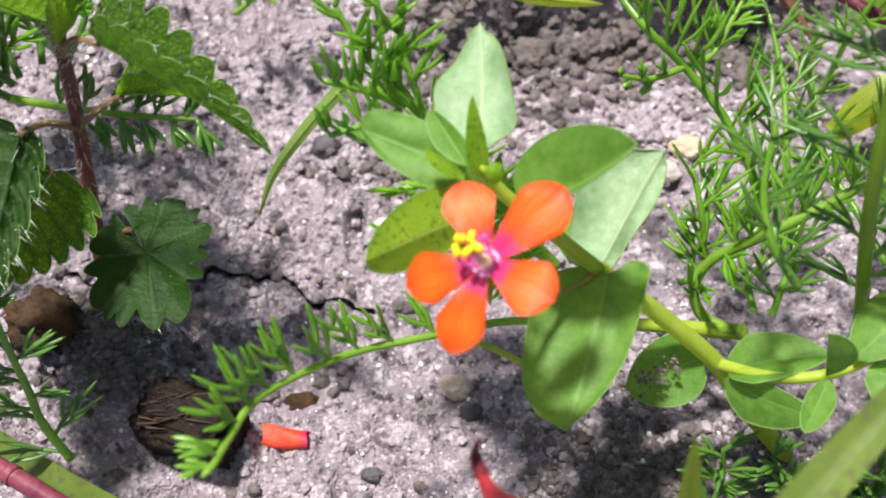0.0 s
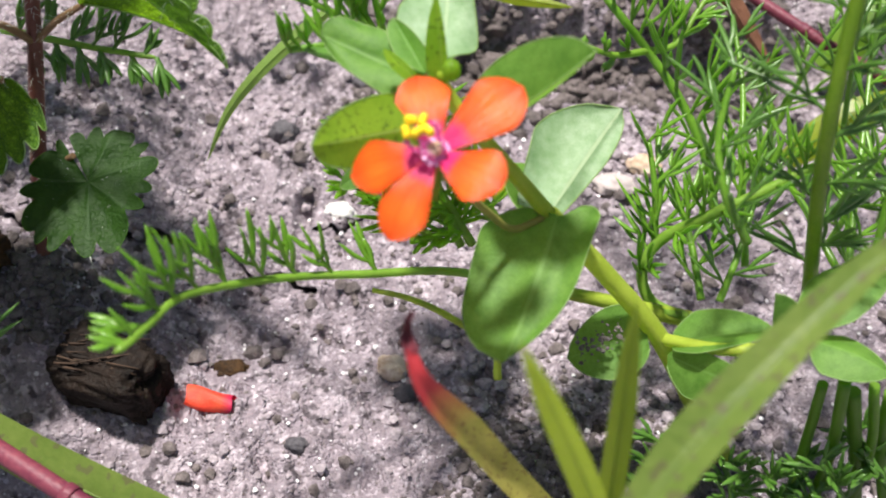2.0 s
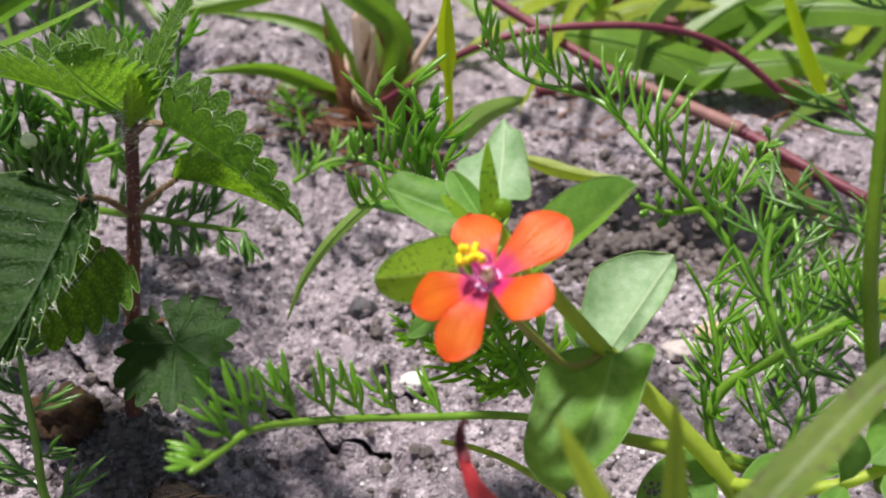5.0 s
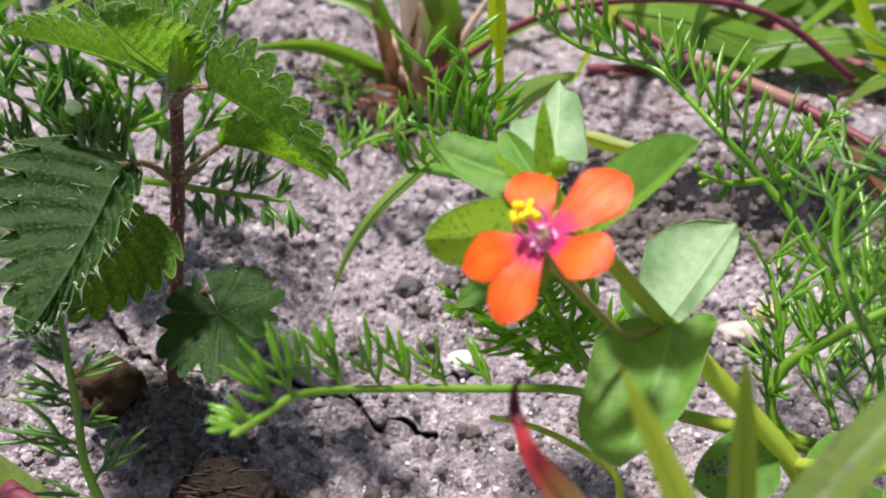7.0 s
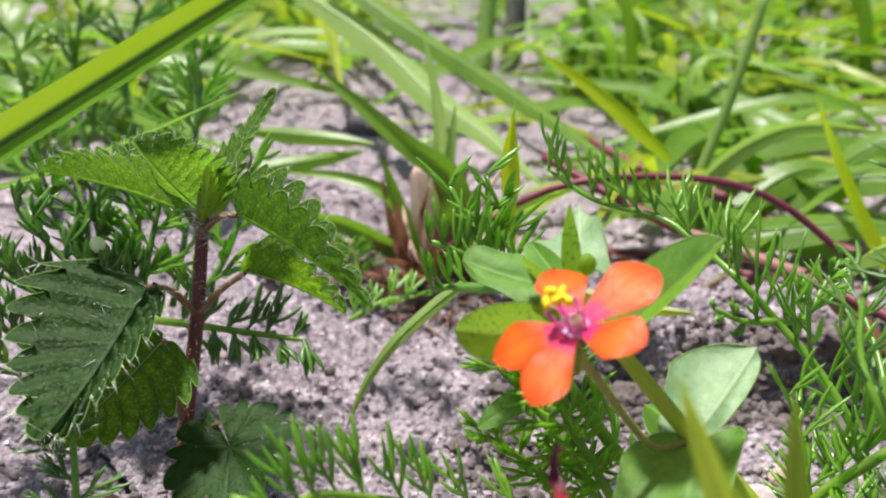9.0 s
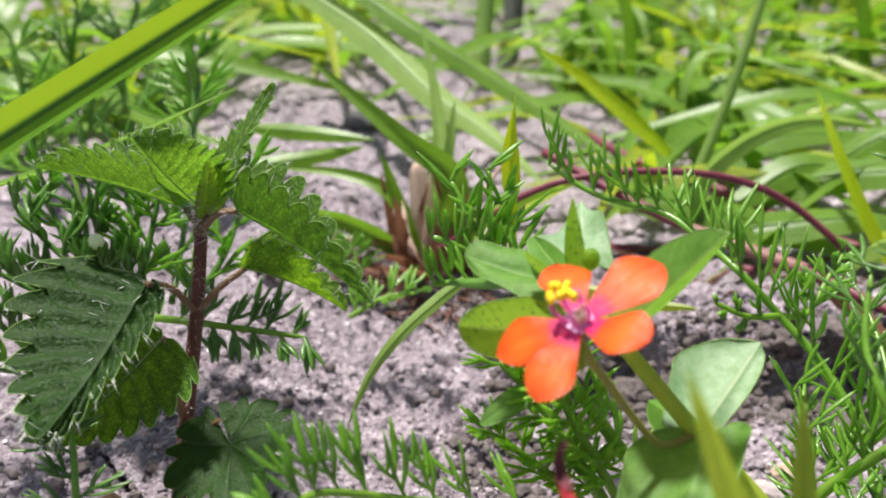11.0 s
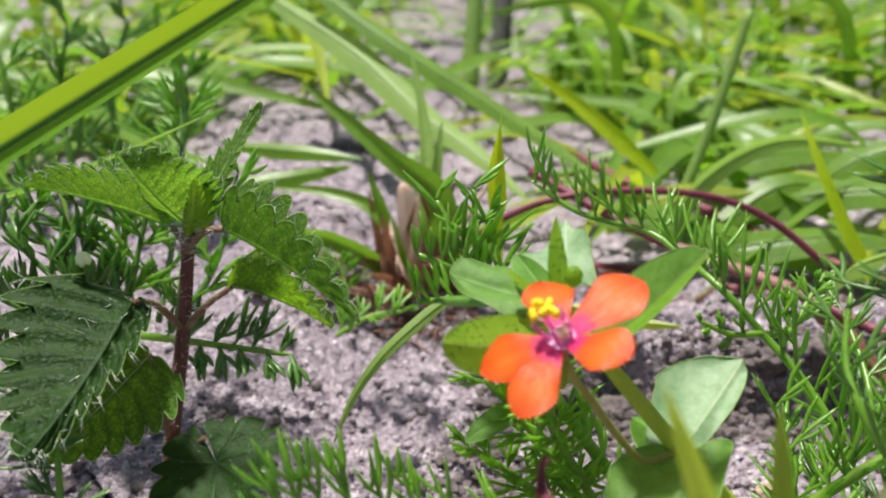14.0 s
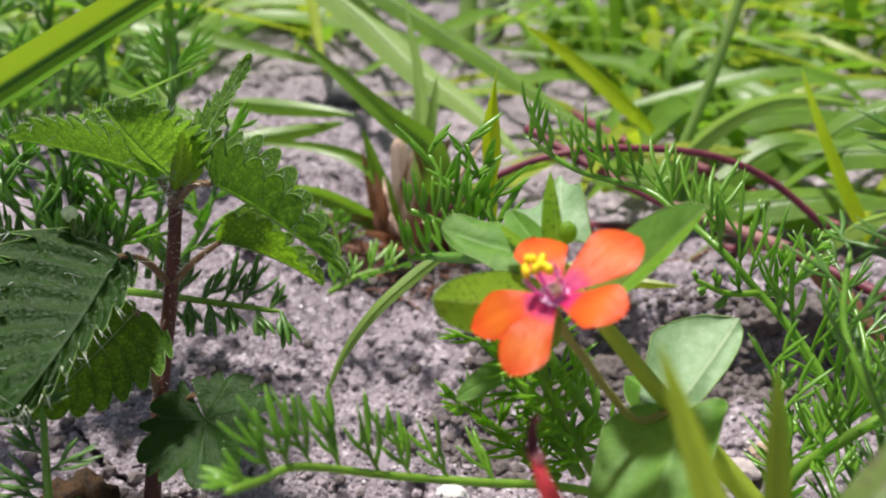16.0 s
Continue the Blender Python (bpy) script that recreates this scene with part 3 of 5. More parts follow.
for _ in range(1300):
    # dark earth under the tuft; in the hollow behind the flower it paints shade
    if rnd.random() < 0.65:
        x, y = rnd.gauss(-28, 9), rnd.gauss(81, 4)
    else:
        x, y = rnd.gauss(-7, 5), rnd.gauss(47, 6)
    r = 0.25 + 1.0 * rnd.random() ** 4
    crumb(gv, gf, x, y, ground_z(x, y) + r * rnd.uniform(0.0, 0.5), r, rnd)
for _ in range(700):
    # dark crumbs round the foot of the nettle, the shade there in their colour
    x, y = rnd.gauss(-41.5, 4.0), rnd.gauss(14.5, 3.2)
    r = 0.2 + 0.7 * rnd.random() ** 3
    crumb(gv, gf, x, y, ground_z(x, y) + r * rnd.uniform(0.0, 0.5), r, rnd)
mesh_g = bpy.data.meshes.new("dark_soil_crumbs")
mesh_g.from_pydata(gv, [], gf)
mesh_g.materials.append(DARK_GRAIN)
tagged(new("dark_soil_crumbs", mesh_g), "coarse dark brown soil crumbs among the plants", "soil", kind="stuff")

# ---- the scarlet flower and its plant ----
FLOWER = Vector((0.0, 0.0, 45.9))
pimpernel = thing("pimpernel_plant", (31.2, 3.7, 4), "low green weed with smooth pointed leaves and a square stem", "plant")


def smooth_leaf(base, tip, left, right, form=ovate, mat=None, rim=0.065, label="", **more):
    bm = bmesh.new()
    grid = leaf(bm, base, tip, left, right, form, nu=26, nv=14, **more)
    ob = part("leaf", bm, mat or PIMP, pimpernel, label)
    if rim:
        part("leaf_margin", rim_of(grid, rim), PIMP_EDGE, ob)
    return ob


NODE, NODE_LOW, CROWN = (10.2, 8.3, 31.6), (22.6, 6.2, 17.6), (-0.4, 9.8, 45.0)
bm = bmesh.new()
tube(bm, [(32.6, 3.6, 1), (28.5, 4.0, 8.0), NODE_LOW, (16.5, 7.6, 24.6), NODE], (0.95, 0.82), 36, 12, square=0.22)
part("stem", bm, PIMP_STEM, pimpernel)
bm = bmesh.new()
tube(bm, [NODE, (5.6, 8.8, 37.2), (2.0, 9.2, 41.5), CROWN], (0.68, 0.52), 24, 12, square=0.22)
part("upper_stem", bm, PIMP_STEM, pimpernel)
bm = bmesh.new()
tube(bm, [NODE_LOW, (26.9, 2.7, 21.2), (31.1, 1.9, 23.2), (35.2, 2.6, 25.1)], (0.6, 0.45), 20, 10, square=0.22)
part("side_stem", bm, PIMP_STEM, pimpernel)
# the flower stalk rises in a bow from the leaf axil
bm = bmesh.new()
tube(bm, [NODE, (7.1, 5.9, 32), (4.6, 4.7, 35.2), (2.4, 2.9, 39.3), (1, 1.6, 41.9), FLOWER - Vector((0, 0.4, 0.9))], (0.33, 0.36), 30, 8)
part("flower_stalk", bm, PEDICEL, pimpernel, "thin brownish flower stalk")

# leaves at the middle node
smooth_leaf(NODE, (16.7, 18.8, 35.2), (8.1, 15.0, 34.3), (14.6, 12.8, 32.4), spoon, PIMP_PALE, sag=-0.9, wave=0.5, bulge=-0.5, seed=3, ear=0.1, label="broad leaf with a pale sunlit face")
smooth_leaf((10.8, 7.5, 32.4), (6.6, -5.4, 28.2), (3.0, 2.6, 28.9), (12.9, 2.4, 31.8), rounded, sag=0.9, wave=0.5, seed=4, bulge=0.6, ear=0.12, label="broad drooping leaf, its face in shade")
smooth_leaf(NODE, (6.6, 14.7, 30.9), (7.2, 12.1, 29), (9.9, 14.8, 30.3), broad, sag=0.3, seed=5)
# leaves at the low node and on the side stem
smooth_leaf((21.1, 6.2, 18.8), (13.9, 4.3, 16.1), (16.7, 8.3, 19.2), (18.8, 2.2, 15.7), ovate, sag=0.7, seed=6, label="leaf with a few soil crumbs on it")
smooth_leaf((23.5, 5.1, 18), (32.1, 4.2, 22.5), (27.3, 8, 20.3), (26.6, 1.9, 21.9), broad, sag=0.5, seed=7)
smooth_leaf((23.2, 4.5, 17.5), (30.3, -1.2, 20.7), (26.9, 2.2, 20.8), (26, 0, 16.5), broad, sag=0.6, seed=8)
smooth_leaf((30.7, 1.3, 24), (29.6, 2.4, 29.9), (30.5, 2.4, 26.1), (32.5, 1.7, 28.1), broad, sag=0.4, seed=9)
smooth_leaf((32.8, 2, 25.8), (40.6, 7, 28.6), (35.7, 7.9, 26.7), (38.4, 2.8, 27.8), broad, sag=0.8, seed=10)
smooth_leaf((30.9, 1.1, 23.8), (27.5, -4.4, 24.6), (28, -1.4, 24.4), (30.2, -2.7, 24.7), broad, sag=0.3, seed=11)
smooth_leaf((34.1, 1.3, 25.2), (39.7, -2.5, 26.1), (38.3, 1.9, 24.5), (35.2, -2.5, 24.8), broad, sag=0.5, seed=12)
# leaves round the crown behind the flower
smooth_leaf((-0.2, 10.4, 44.6), (0.1, 24.2, 46.6), (-3.8, 18, 44.4), (2.6, 17.3, 45.6), broad, PIMP_PALE, sag=-1.1, wave=1.3, seed=13, label="upright broad leaf with a pale bloom and painted sheen")
smooth_leaf((-1.2, 9.8, 44.6), (-9.9, 14.0, 45.0), (-5.7, 9.4, 43.8), (-6.6, 15.0, 45.9), broad, sag=-0.5, wave=0.4, bulge=0.4, seed=14)
smooth_leaf((3.3, 8.4, 40.2), (11.3, 7.2, 50.3), (5.2, 12.2, 46.6), (7.2, 5.6, 47.4), ovate, sag=-0.7, seed=15, label="pointed leaf seen partly edge-on")
smooth_leaf((0.5, 8.0, 41.8), (-9.0, 1.1, 44.7), (-5.4, 7.6, 44.3), (-5.4, 2.7, 41.1), broad, PIMP_YOUNG, sag=0.7, seed=16, label="yellow-green leaf with fine dark dots")
smooth_leaf((-1.2, 9.4, 45.4), (-4.0, 14.2, 46.8), (-4.2, 11.7, 46.2), (-1.5, 11.3, 46.8), broad, sag=-0.3, seed=17)
smooth_leaf((0.2, 8.8, 45.0), (-0.7, 11.6, 51.4), (-1.6, 9.4, 47.6), (0.5, 9.7, 47.5), lance, PIMP_YOUNG, sag=0.2, seed=18, rim=0)
smooth_leaf((-1.4, 8.6, 45.0), (-4.5, 9.8, 47.2), (-3.9, 8.2, 46.5), (-3.1, 9.7, 46.6), lance, PIMP_YOUNG, seed=19, rim=0)
smooth_leaf((-0.8, 10.5, 44.5), (-11.8, 16.7, 41.1), (-8.8, 14.8, 41.2), (-9, 16.5, 41.9), lance, WEED_DARK, seed=20, rim=0)
smooth_leaf((-3.2, 15.2, 31.3), (-8.5, 12.5, 29), (-5.8, 12.1, 29.8), (-6.5, 14.7, 31.2), ovate, sag=0.3, seed=21)

# the flower
N = Vector((0.0, -0.47, 0.88)).normalized()
E1 = Vector((1, 0, 0))
E2 = N.cross(E1).normalized()


def knob(bm, at, size):
    made = bmesh.ops.create_uvsphere(bm, u_segments=12, v_segments=8, radius=1.0)
    for v in made["verts"]:
        v.co = V((at[0] + v.co.x * size[0], at[1] + v.co.y * size[1], at[2] + v.co.z * size[2]))
    for f in bm.faces:
        f.smooth = True
    return bm


blossom = thing("scarlet_flower", FLOWER, "open orange-scarlet flower with a magenta eye", "flower")
# each petal: its turn, length, half width and how its tip bends out of the common plane
for k, (ang, ln, half, bend) in enumerate((
    (100, 6.2, 2.15, (-0.6, 0.8, -1.1)), (36, 7.1, 2.3, (0.3, 0.8, 0.9)), (-25, 6.0, 2.3, (-0.7, -1.5, 1.6)), (-112, 7.0, 1.9, (-0.2, 0.3, -0.7)), (195, 6.3, 2.1, (0.0, 1.6, -2.3)))):
    d = E1 * math.cos(radians(ang)) + E2 * math.sin(radians(ang))
    b = FLOWER + d * 0.5
    t = FLOWER + d * ln + N * 0.2 + Vector(bend)
    a = (N - N.dot((t - b).normalized()) * (t - b).normalized()).normalized().cross((t - b).normalized())
    m = (b + t) / 2
    bm = bmesh.new()
    leaf(bm, b, t, m + a * half + N * 0.3, m - a * half + N * 0.3, petal_form, sag=0.35, nu=24, nv=14, wave=0.16, seed=30 + k)
    part("petal", bm, PETAL, blossom)
MAGENTA = leafy("magenta_filament", (0.74, 0.02, 0.32), (0.88, 0.18, 0.55), (0.9, 0.05, 0.40), 0.3, 0.5, 1500)
MAGENTA_HAIR = solid("pink_hair", (0.80, 0.22, 0.56), (0.90, 0.58, 0.82), 0.5, 900, 0)
ANTHER = solid("yellow_anther", (0.92, 0.56, 0.008), (0.98, 0.80, 0.03), 0.6, 1500, 0.6)
OVARY = solid("pale_ovary", (0.55, 0.40, 0.26), (0.76, 0.60, 0.42), 0.45, 1200, 0.3)
roots = []
for k in range(5):
    ang = radians(96 + 72 * k + 36)
    d = E1 * math.cos(ang) + E2 * math.sin(ang)
    foot = FLOWER + d * 0.75 + N * 0.1
    head = FLOWER + Vector((-1.35, -0.15, 2.45)) + d * (0.68 + 0.2 * math.sin(k * 2.3)) + N * (0.35 * math.sin(k * 4.1))
    mid = foot.lerp(head, 0.5) + d * 0.5 + N * 0.3
    bm = bmesh.new()
    tube(bm, [foot, mid, head], (0.14, 0.10), 10, 6)
    stamen = part("stamen", bm, MAGENTA, blossom)
    bm = bmesh.new()
    for twin in (-1, 1):
        knob(bm, head + (E1 * math.cos(k * 1.9) + E2 * math.sin(k * 1.9)) * (0.19 * twin), (0.31, 0.33, 0.42))
    part("anther", bm, ANTHER, stamen)
    for s in glide([foot, mid, head], 14)[1:11]:
        for _ in range(5):
            roots.append((s, Vector((random.uniform(-1, 1), random.uniform(-1, 1), random.uniform(-1, 1)))))
tagged(part("filament_hairs", hairs(roots, 0.42, 0.030), MAGENTA_HAIR, blossom), kind="stuff")
bm = bmesh.new()
bmesh.ops.create_uvsphere(bm, u_segments=20, v_segments=14, radius=0.00056)
for v in bm.verts:
    v.co = v.co + V(FLOWER + N * 0.75)
for f in bm.faces:
    f.smooth = True
ovary = part("ovary", bm, OVARY, blossom)
bm = bmesh.new()
tube(bm, [FLOWER + N * 1.4, FLOWER + N * 2.3 + E1 * 0.3], (0.1, 0.07), 5, 6)
part("style", bm, OVARY, ovary)
for k in range(5):
    ang = radians(96 + 72 * k + 36)
    d = E1 * math.cos(ang) + E2 * math.sin(ang)
    b = FLOWER - N * 0.7
    t = FLOWER + d * 3.2 - N * 1.9
    bm = bmesh.new()
    m = (b + t) / 2
    a = N.cross(d)
    leaf(bm, b, t, m + a * 0.5, m - a * 0.5, lance, nu=10, nv=4)
    part("sepal", bm, PIMP, blossom)
bm = bmesh.new()
tube(bm, [FLOWER - N * 1.1, FLOWER - N * 0.3, FLOWER + N * 0.25], (0.4, 1.1), 8, 14)
part("flower_base", bm, MAGENTA_HAIR, blossom, "pale lilac heart of the flower")

# unopened bud beside the crown
bm = bmesh.new()
knob(bm, (0.8, 6.5, 48.2), (0.75, 0.75, 0.9))
bud_small = part("flower_bud", bm, PIMP_YOUNG, pimpernel, "small unopened green flower bud")
bm = bmesh.new()
tube(bm, [CROWN, (0.8, 7, 47.3)], (0.3, 0.3), 6, 8)
part("bud_stalk", bm, PIMP_STEM, bud_small)

# ---- the nettle ----
MARGIN = leafy("pale_hairy_margin", (0.20, 0.33, 0.11), (0.32, 0.45, 0.20), (0.62, 0.80, 0.22), 0.6, 0.45)
nettle = thing("nettle_plant", (-41.3, 17.1, 8.0), "young stinging nettle with serrated hairy leaves on a purple stem", "plant")
STEM = [(-41.6, 16.5, 6.0), (-41.2, 18.5, 13.0), (-40.3, 22.5, 24.0), (-39.4, 25.5, 32.7), (-38.9, 28.2, 40.9), (-38.4, 29.0, 46.0)]
bm = bmesh.new()
tube(bm, STEM, (0.95, 0.62), 40, 12, square=0.2)
nettle_stem = part("stem", bm, NETTLE_STEM, nettle)
roots = []
for p in glide(STEM, 60)[8:]:
    for _ in range(4):
        roots.append((p, (random.uniform(-1, 1), random.uniform(-1, 0.6), random.uniform(-0.15, 0.3))))
tagged(part("hairs", hairs(roots, 1.9, 0.036), HAIR, nettle_stem), kind="stuff")


def nettle_leaf(base, tip, left, right, foot, mat, teeth=12, hairy=60, seed=0, bite=0.15, pucker=0.5, form=heart, sag=0.6, wave=0.5, bow=0.0, ear=0.16, crenate=False, bulge=0.1, hair=1.3):
    """left and right: where the two margins lie, measured from the middle of the rib."""
    mid = (Vector(base) + Vector(tip)) / 2
    left, right = mid + Vector(left), mid + Vector(right)
    bm = bmesh.new()
    grid = leaf(bm, base, tip, left, right, form, nu=teeth * 10, nv=24, teeth=teeth, bite=bite, pucker=pucker, sag=sag, wave=wave, seed=seed, bulge=bulge, ear=ear, crenate=crenate)
    uv = bm.loops.layers.uv.verify()
    for f in bm.faces:
        for loop in f.loops:
            # one side vein to a tooth
            loop[uv].uv.y *= teeth / 10
    ob = part("leaf", bm, mat, nettle)
    part("leaf_margin", rim_of(grid, 0.045 if mat is NETTLE_LOW else 0.055), MARGIN, ob)
    bm = bmesh.new()
    tube(bm, [row[len(row) // 2] for row in grid], (0.11, 0.04), 30, 6)
    part("midrib", bm, mat if mat is NETTLE_LOW else MARGIN, ob)
    if foot:
        bm = bmesh.new()
        f, b = Vector(foot), Vector(base)
        stalk = [f, f.lerp(b, 0.5) + Vector((0, 0, bow)), b]
        tube(bm, stalk, (0.42, 0.3), 14, 8)
        petiole = part("petiole", bm, PETIOLE, ob)
        rnd = random.Random(seed + 500)
        roots = [(p, (rnd.uniform(-1, 1), rnd.uniform(-1, 0.6), rnd.uniform(-0.6, 1))) for p in glide(stalk, 14) for _ in range(3)]
        tagged(part("petiole_hairs", hairs(roots, 1.1, 0.03), HAIR, ob), kind="stuff")
    rnd = random.Random(seed)
    roots = []
    nrm = (right - left).cross(Vector(tip) - Vector(base)).normalized()
    for _ in range(hairy):
        row = grid[rnd.randrange(3, len(grid) - 2)]
        q = row[rnd.choice((0, len(row) - 1, rnd.randrange(len(row)), rnd.randrange(len(row))))]
        edge = (q - row[len(row) // 2])
        d = nrm * rnd.choice((0.8, 0.8, -0.8)) + (edge.normalized() if edge.length > 0 else nrm) * 0.6 + Vector((rnd.uniform(-0.6, 0.6), rnd.uniform(-0.6, 0.6), rnd.uniform(-0.6, 0.6))) + (Vector(tip) - Vector(base)).normalized() * 0.5
        roots.append((q, d))
    tagged(part("hairs", hairs(roots, hair, 0.042), HAIR, ob), kind="stuff")
    return ob


J = (-39.4, 25.5, 32.7)
T = (-38.9, 28.2, 40.9)
# leaf of the upper pair, folded upwards along its rib
nettle_leaf((-33.8, 25.3, 44.2), (-18.7, 17.1, 38.2), (0.6, 3.6, 5.5), (0.3, -1.2, 6.4), T, NETTLE, 9, seed=41, bite=0.27, sag=0.5, bow=0.8, wave=0.2, pucker=0.17, hairy=40, bulge=0.05)
# leaf of the lower pair, same side; brighter green paints light passing through
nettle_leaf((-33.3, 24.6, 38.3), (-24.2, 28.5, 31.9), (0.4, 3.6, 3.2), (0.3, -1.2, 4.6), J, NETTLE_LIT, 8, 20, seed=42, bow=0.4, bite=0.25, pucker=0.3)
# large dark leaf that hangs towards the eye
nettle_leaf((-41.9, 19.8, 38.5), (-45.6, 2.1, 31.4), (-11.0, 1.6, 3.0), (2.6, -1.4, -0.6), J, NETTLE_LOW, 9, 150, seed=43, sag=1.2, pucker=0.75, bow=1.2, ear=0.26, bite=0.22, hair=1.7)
nettle_leaf((-41.2, 20.5, 32.3), (-49.8, 10.9, 25), (-4.5, 2.0, 2.25), (6.0, -1.9, -2.45), (-40.6, 21.5, 21.0), NETTLE, 9, 25, seed=44, bite=0.17, pucker=0.45, hair=0.9)
# low round leaf
def round_leaf(base, tip, side, foot, lobes=15, seed=45):
    """A roundish scalloped leaf whose veins spread from one point near its stalk; side: the way to one margin."""
    b, t, side = Vector(base), Vector(tip), Vector(side)
    hub = b.lerp(t, 0.47)
    ahead = (t - hub) * 1.08
    nrm = side.cross(ahead).normalized()
    n_turn, n_ring = lobes * 10, 14
    bm = bmesh.new()
    uv = bm.loops.layers.uv.verify()
    rings, rim = [], []
    for k in range(n_ring + 1):
        f = k / n_ring
        ring = []
        for j in range(n_turn + 1):
            u = j / n_turn
            th = -math.pi * 0.98 + 2 * math.pi * 0.98 * u
            lobe = abs(math.sin(math.pi * lobes * (u + 0.022 * math.sin(u * 17 + 1) + 0.012 * math.sin(u * 41)))) ** 0.8
            reach = (0.86 + 0.14 * math.cos(th)) * (1 + 0.27 * f ** 5 * (lobe - 0.75) * (1 + 1.3 * noise.noise((u * 9, seed, 0)))) * (1 + 0.26 * noise.noise((u * 6, 2.0, seed)))
            p = hub + (ahead * math.cos(th) * (1.12 if math.cos(th) > 0 else 0.98) + side * math.sin(th)) * (f * reach)
            lift = 0.30 * math.sin(math.pi * min(1, f * 1.1)) * (abs(math.sin(math.pi * u * 7)) ** 0.7 - 0.5) + 0.3 * noise.noise((p.x * 0.5, p.y * 0.5, p.z * 0.5)) - 1.5 * f * f * (0.4 + 0.6 * abs(math.sin(th))) + 0.5 * f * f * noise.noise((th * 1.3, seed, 4.0))
            # the lobe on the far side folds up
            lift += 2.6 * max(0.0, math.sin(th) * 0.9 - 0.35 * math.cos(th) - 0.25) * f ** 2
            ring.append(p + nrm * lift)
        rings.append(ring)
    rows = [[bm.verts.new(V(p)) for p in ring] for ring in rings]
    for k in range(n_ring):
        for j in range(n_turn):
            f = bm.faces.new((rows[k][j], rows[k][j + 1], rows[k + 1][j + 1], rows[k + 1][j]))
            f.smooth = True
            for loop, jj in zip(f.loops, (j, j + 1, j + 1, j)):
                loop[uv].uv = (0.9, jj / n_turn * 7 / 10 + 0.18 + 0.005)
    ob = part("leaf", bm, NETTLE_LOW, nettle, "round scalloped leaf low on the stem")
    bm = bmesh.new()
    tube(bm, rings[-1], (0.035, 0.035), n_turn, 5)
    part("leaf_margin", bm, NETTLE, ob)
    bm = bmesh.new()
    tube(bm, [foot, Vector(foot).lerp(b, 0.5) + Vector((0, 0, 0.6)), b.lerp(hub, 0.5) - nrm * 0.7], (0.42, 0.3), 14, 8)
    part("petiole", bm, PETIOLE, ob)
    rnd = random.Random(seed)
    roots = [(rnd.choice(rnd.choice(rings[3:])), nrm + Vector((rnd.uniform(-1, 1), rnd.uniform(-1, 1), rnd.uniform(-0.5, 0.5)))) for _ in range(40)]
    tagged(part("hairs", hairs(roots, 1.0, 0.04), HAIR, ob), kind="stuff")
    return ob


round_leaf((-37.7, 22.4, 23.7), (-31.0, 13.2, 19.2), (5.7, 4.2, 2.5), (-41.2, 19.0, 15.0))
# crown
nettle_leaf((-41.1, 30.2, 42.3), (-59.7, 34.5, 45.2), (0.6, -1.4, 5.6), (-0.1, 4.2, 4.9), T, NETTLE_TOP, 11, 60, seed=46, sag=0.6, pucker=0.18, bite=0.24)
nettle_leaf((-39.1, 29.2, 43.1), (-43.9, 25.8, 51.7), (-2.3, 2.6, -1.2), (4.9, 0.9, 2.6), T, NETTLE_TOP, 11, 50, seed=47, sag=0.5, pucker=0.12, form=ovate, bite=0.2, crenate=True)
nettle_leaf((-38.6, 30.0, 42.3), (-33.2, 39.9, 53.4), (-1.9, 1.2, 1.0), (1.7, -0.4, 0.6), T, NETTLE_TOP, 11, 40, seed=48, pucker=0.2, bite=0.3, ear=0.05)
nettle_leaf((-40.3, 30.9, 41.9), (-47.0, 41.5, 47.0), (-4.4, 1.8, 1.6), (3.6, 2.2, 1.6), None, NETTLE_TOP, 9, 30, seed=49, pucker=0.35, bite=0.28)
bm = bmesh.new()
tube(bm, [(-38.95, 28.1, 40.4), (-38.8, 28.4, 42.5), (-38.5, 28.6, 45.0)], (0.85, 0.55), 12, 12)
crown_stem = part("crown_stem", bm, PETIOLE, nettle, "greenish bristly top of the stem")
rnd = random.Random(61)
roots = [((-38.8 + rnd.uniform(-0.8, 0.8), 28.2 + rnd.uniform(-0.8, 0.3), 40.0 + rnd.uniform(0, 4.5)), (rnd.uniform(-1, 1), rnd.uniform(-1, 0.2), rnd.uniform(-0.3, 0.5))) for _ in range(70)]
tagged(part("hairs", hairs(roots, 1.5, 0.034), HAIR, crown_stem), kind="stuff")
for base, tip, w in (((-38.4, 27.0, 42.6), (-36.9, 26.9, 48.9), 1.3), ((-38.6, 28.2, 42), (-36.7, 29.1, 48.7), 1.5), ((-39.6, 29.3, 42.3), (-40.6, 31.9, 48.8), 1.2), ((-38, 29.4, 42), (-36.6, 34.1, 47.6), 1.2)):
    # folded young leaves at the tip of the stem
    bm = bmesh.new()
    b, t = Vector(base), Vector(tip)
    m = (b + t) / 2
    for turn in (-1, 1):
        leaf(bm, b, t, m - Vector((0.2, 0.3, 0)), m + Vector((w * turn, 0.9, 0)), lance, nu=48, nv=6, teeth=8, bite=0.25, sag=0.5)
    part("leaf_bud", bm, PIMP_YOUNG, nettle)

# ---- mayweed ----
UP, BACK, LEFT = Vector((0, 0, 1)), Vector((0, 1, 0)), Vector((-1, 0, 0))
low_frond = frond("bright green feathery mayweed leaf reaching low over the soil",
      [(25.6, 11.2, 15.1), (15.2, 10.4, 18.1), (2.9, 8.3, 23), (-5.6, 5.4, 25.3), (-12.6, 2.4, 27.6), (-18.6, -3.9, 32.6), (-20.3, -8.4, 34.5), (-21, -11.3, 35.9), (-21.7, -12.4, 36.2)],
      (0.45, 0.27), 0, 8.0, [(-0.25, 0.45, 0.9)], WEED, WEED_PALE, 51)
rnd = random.Random(77)
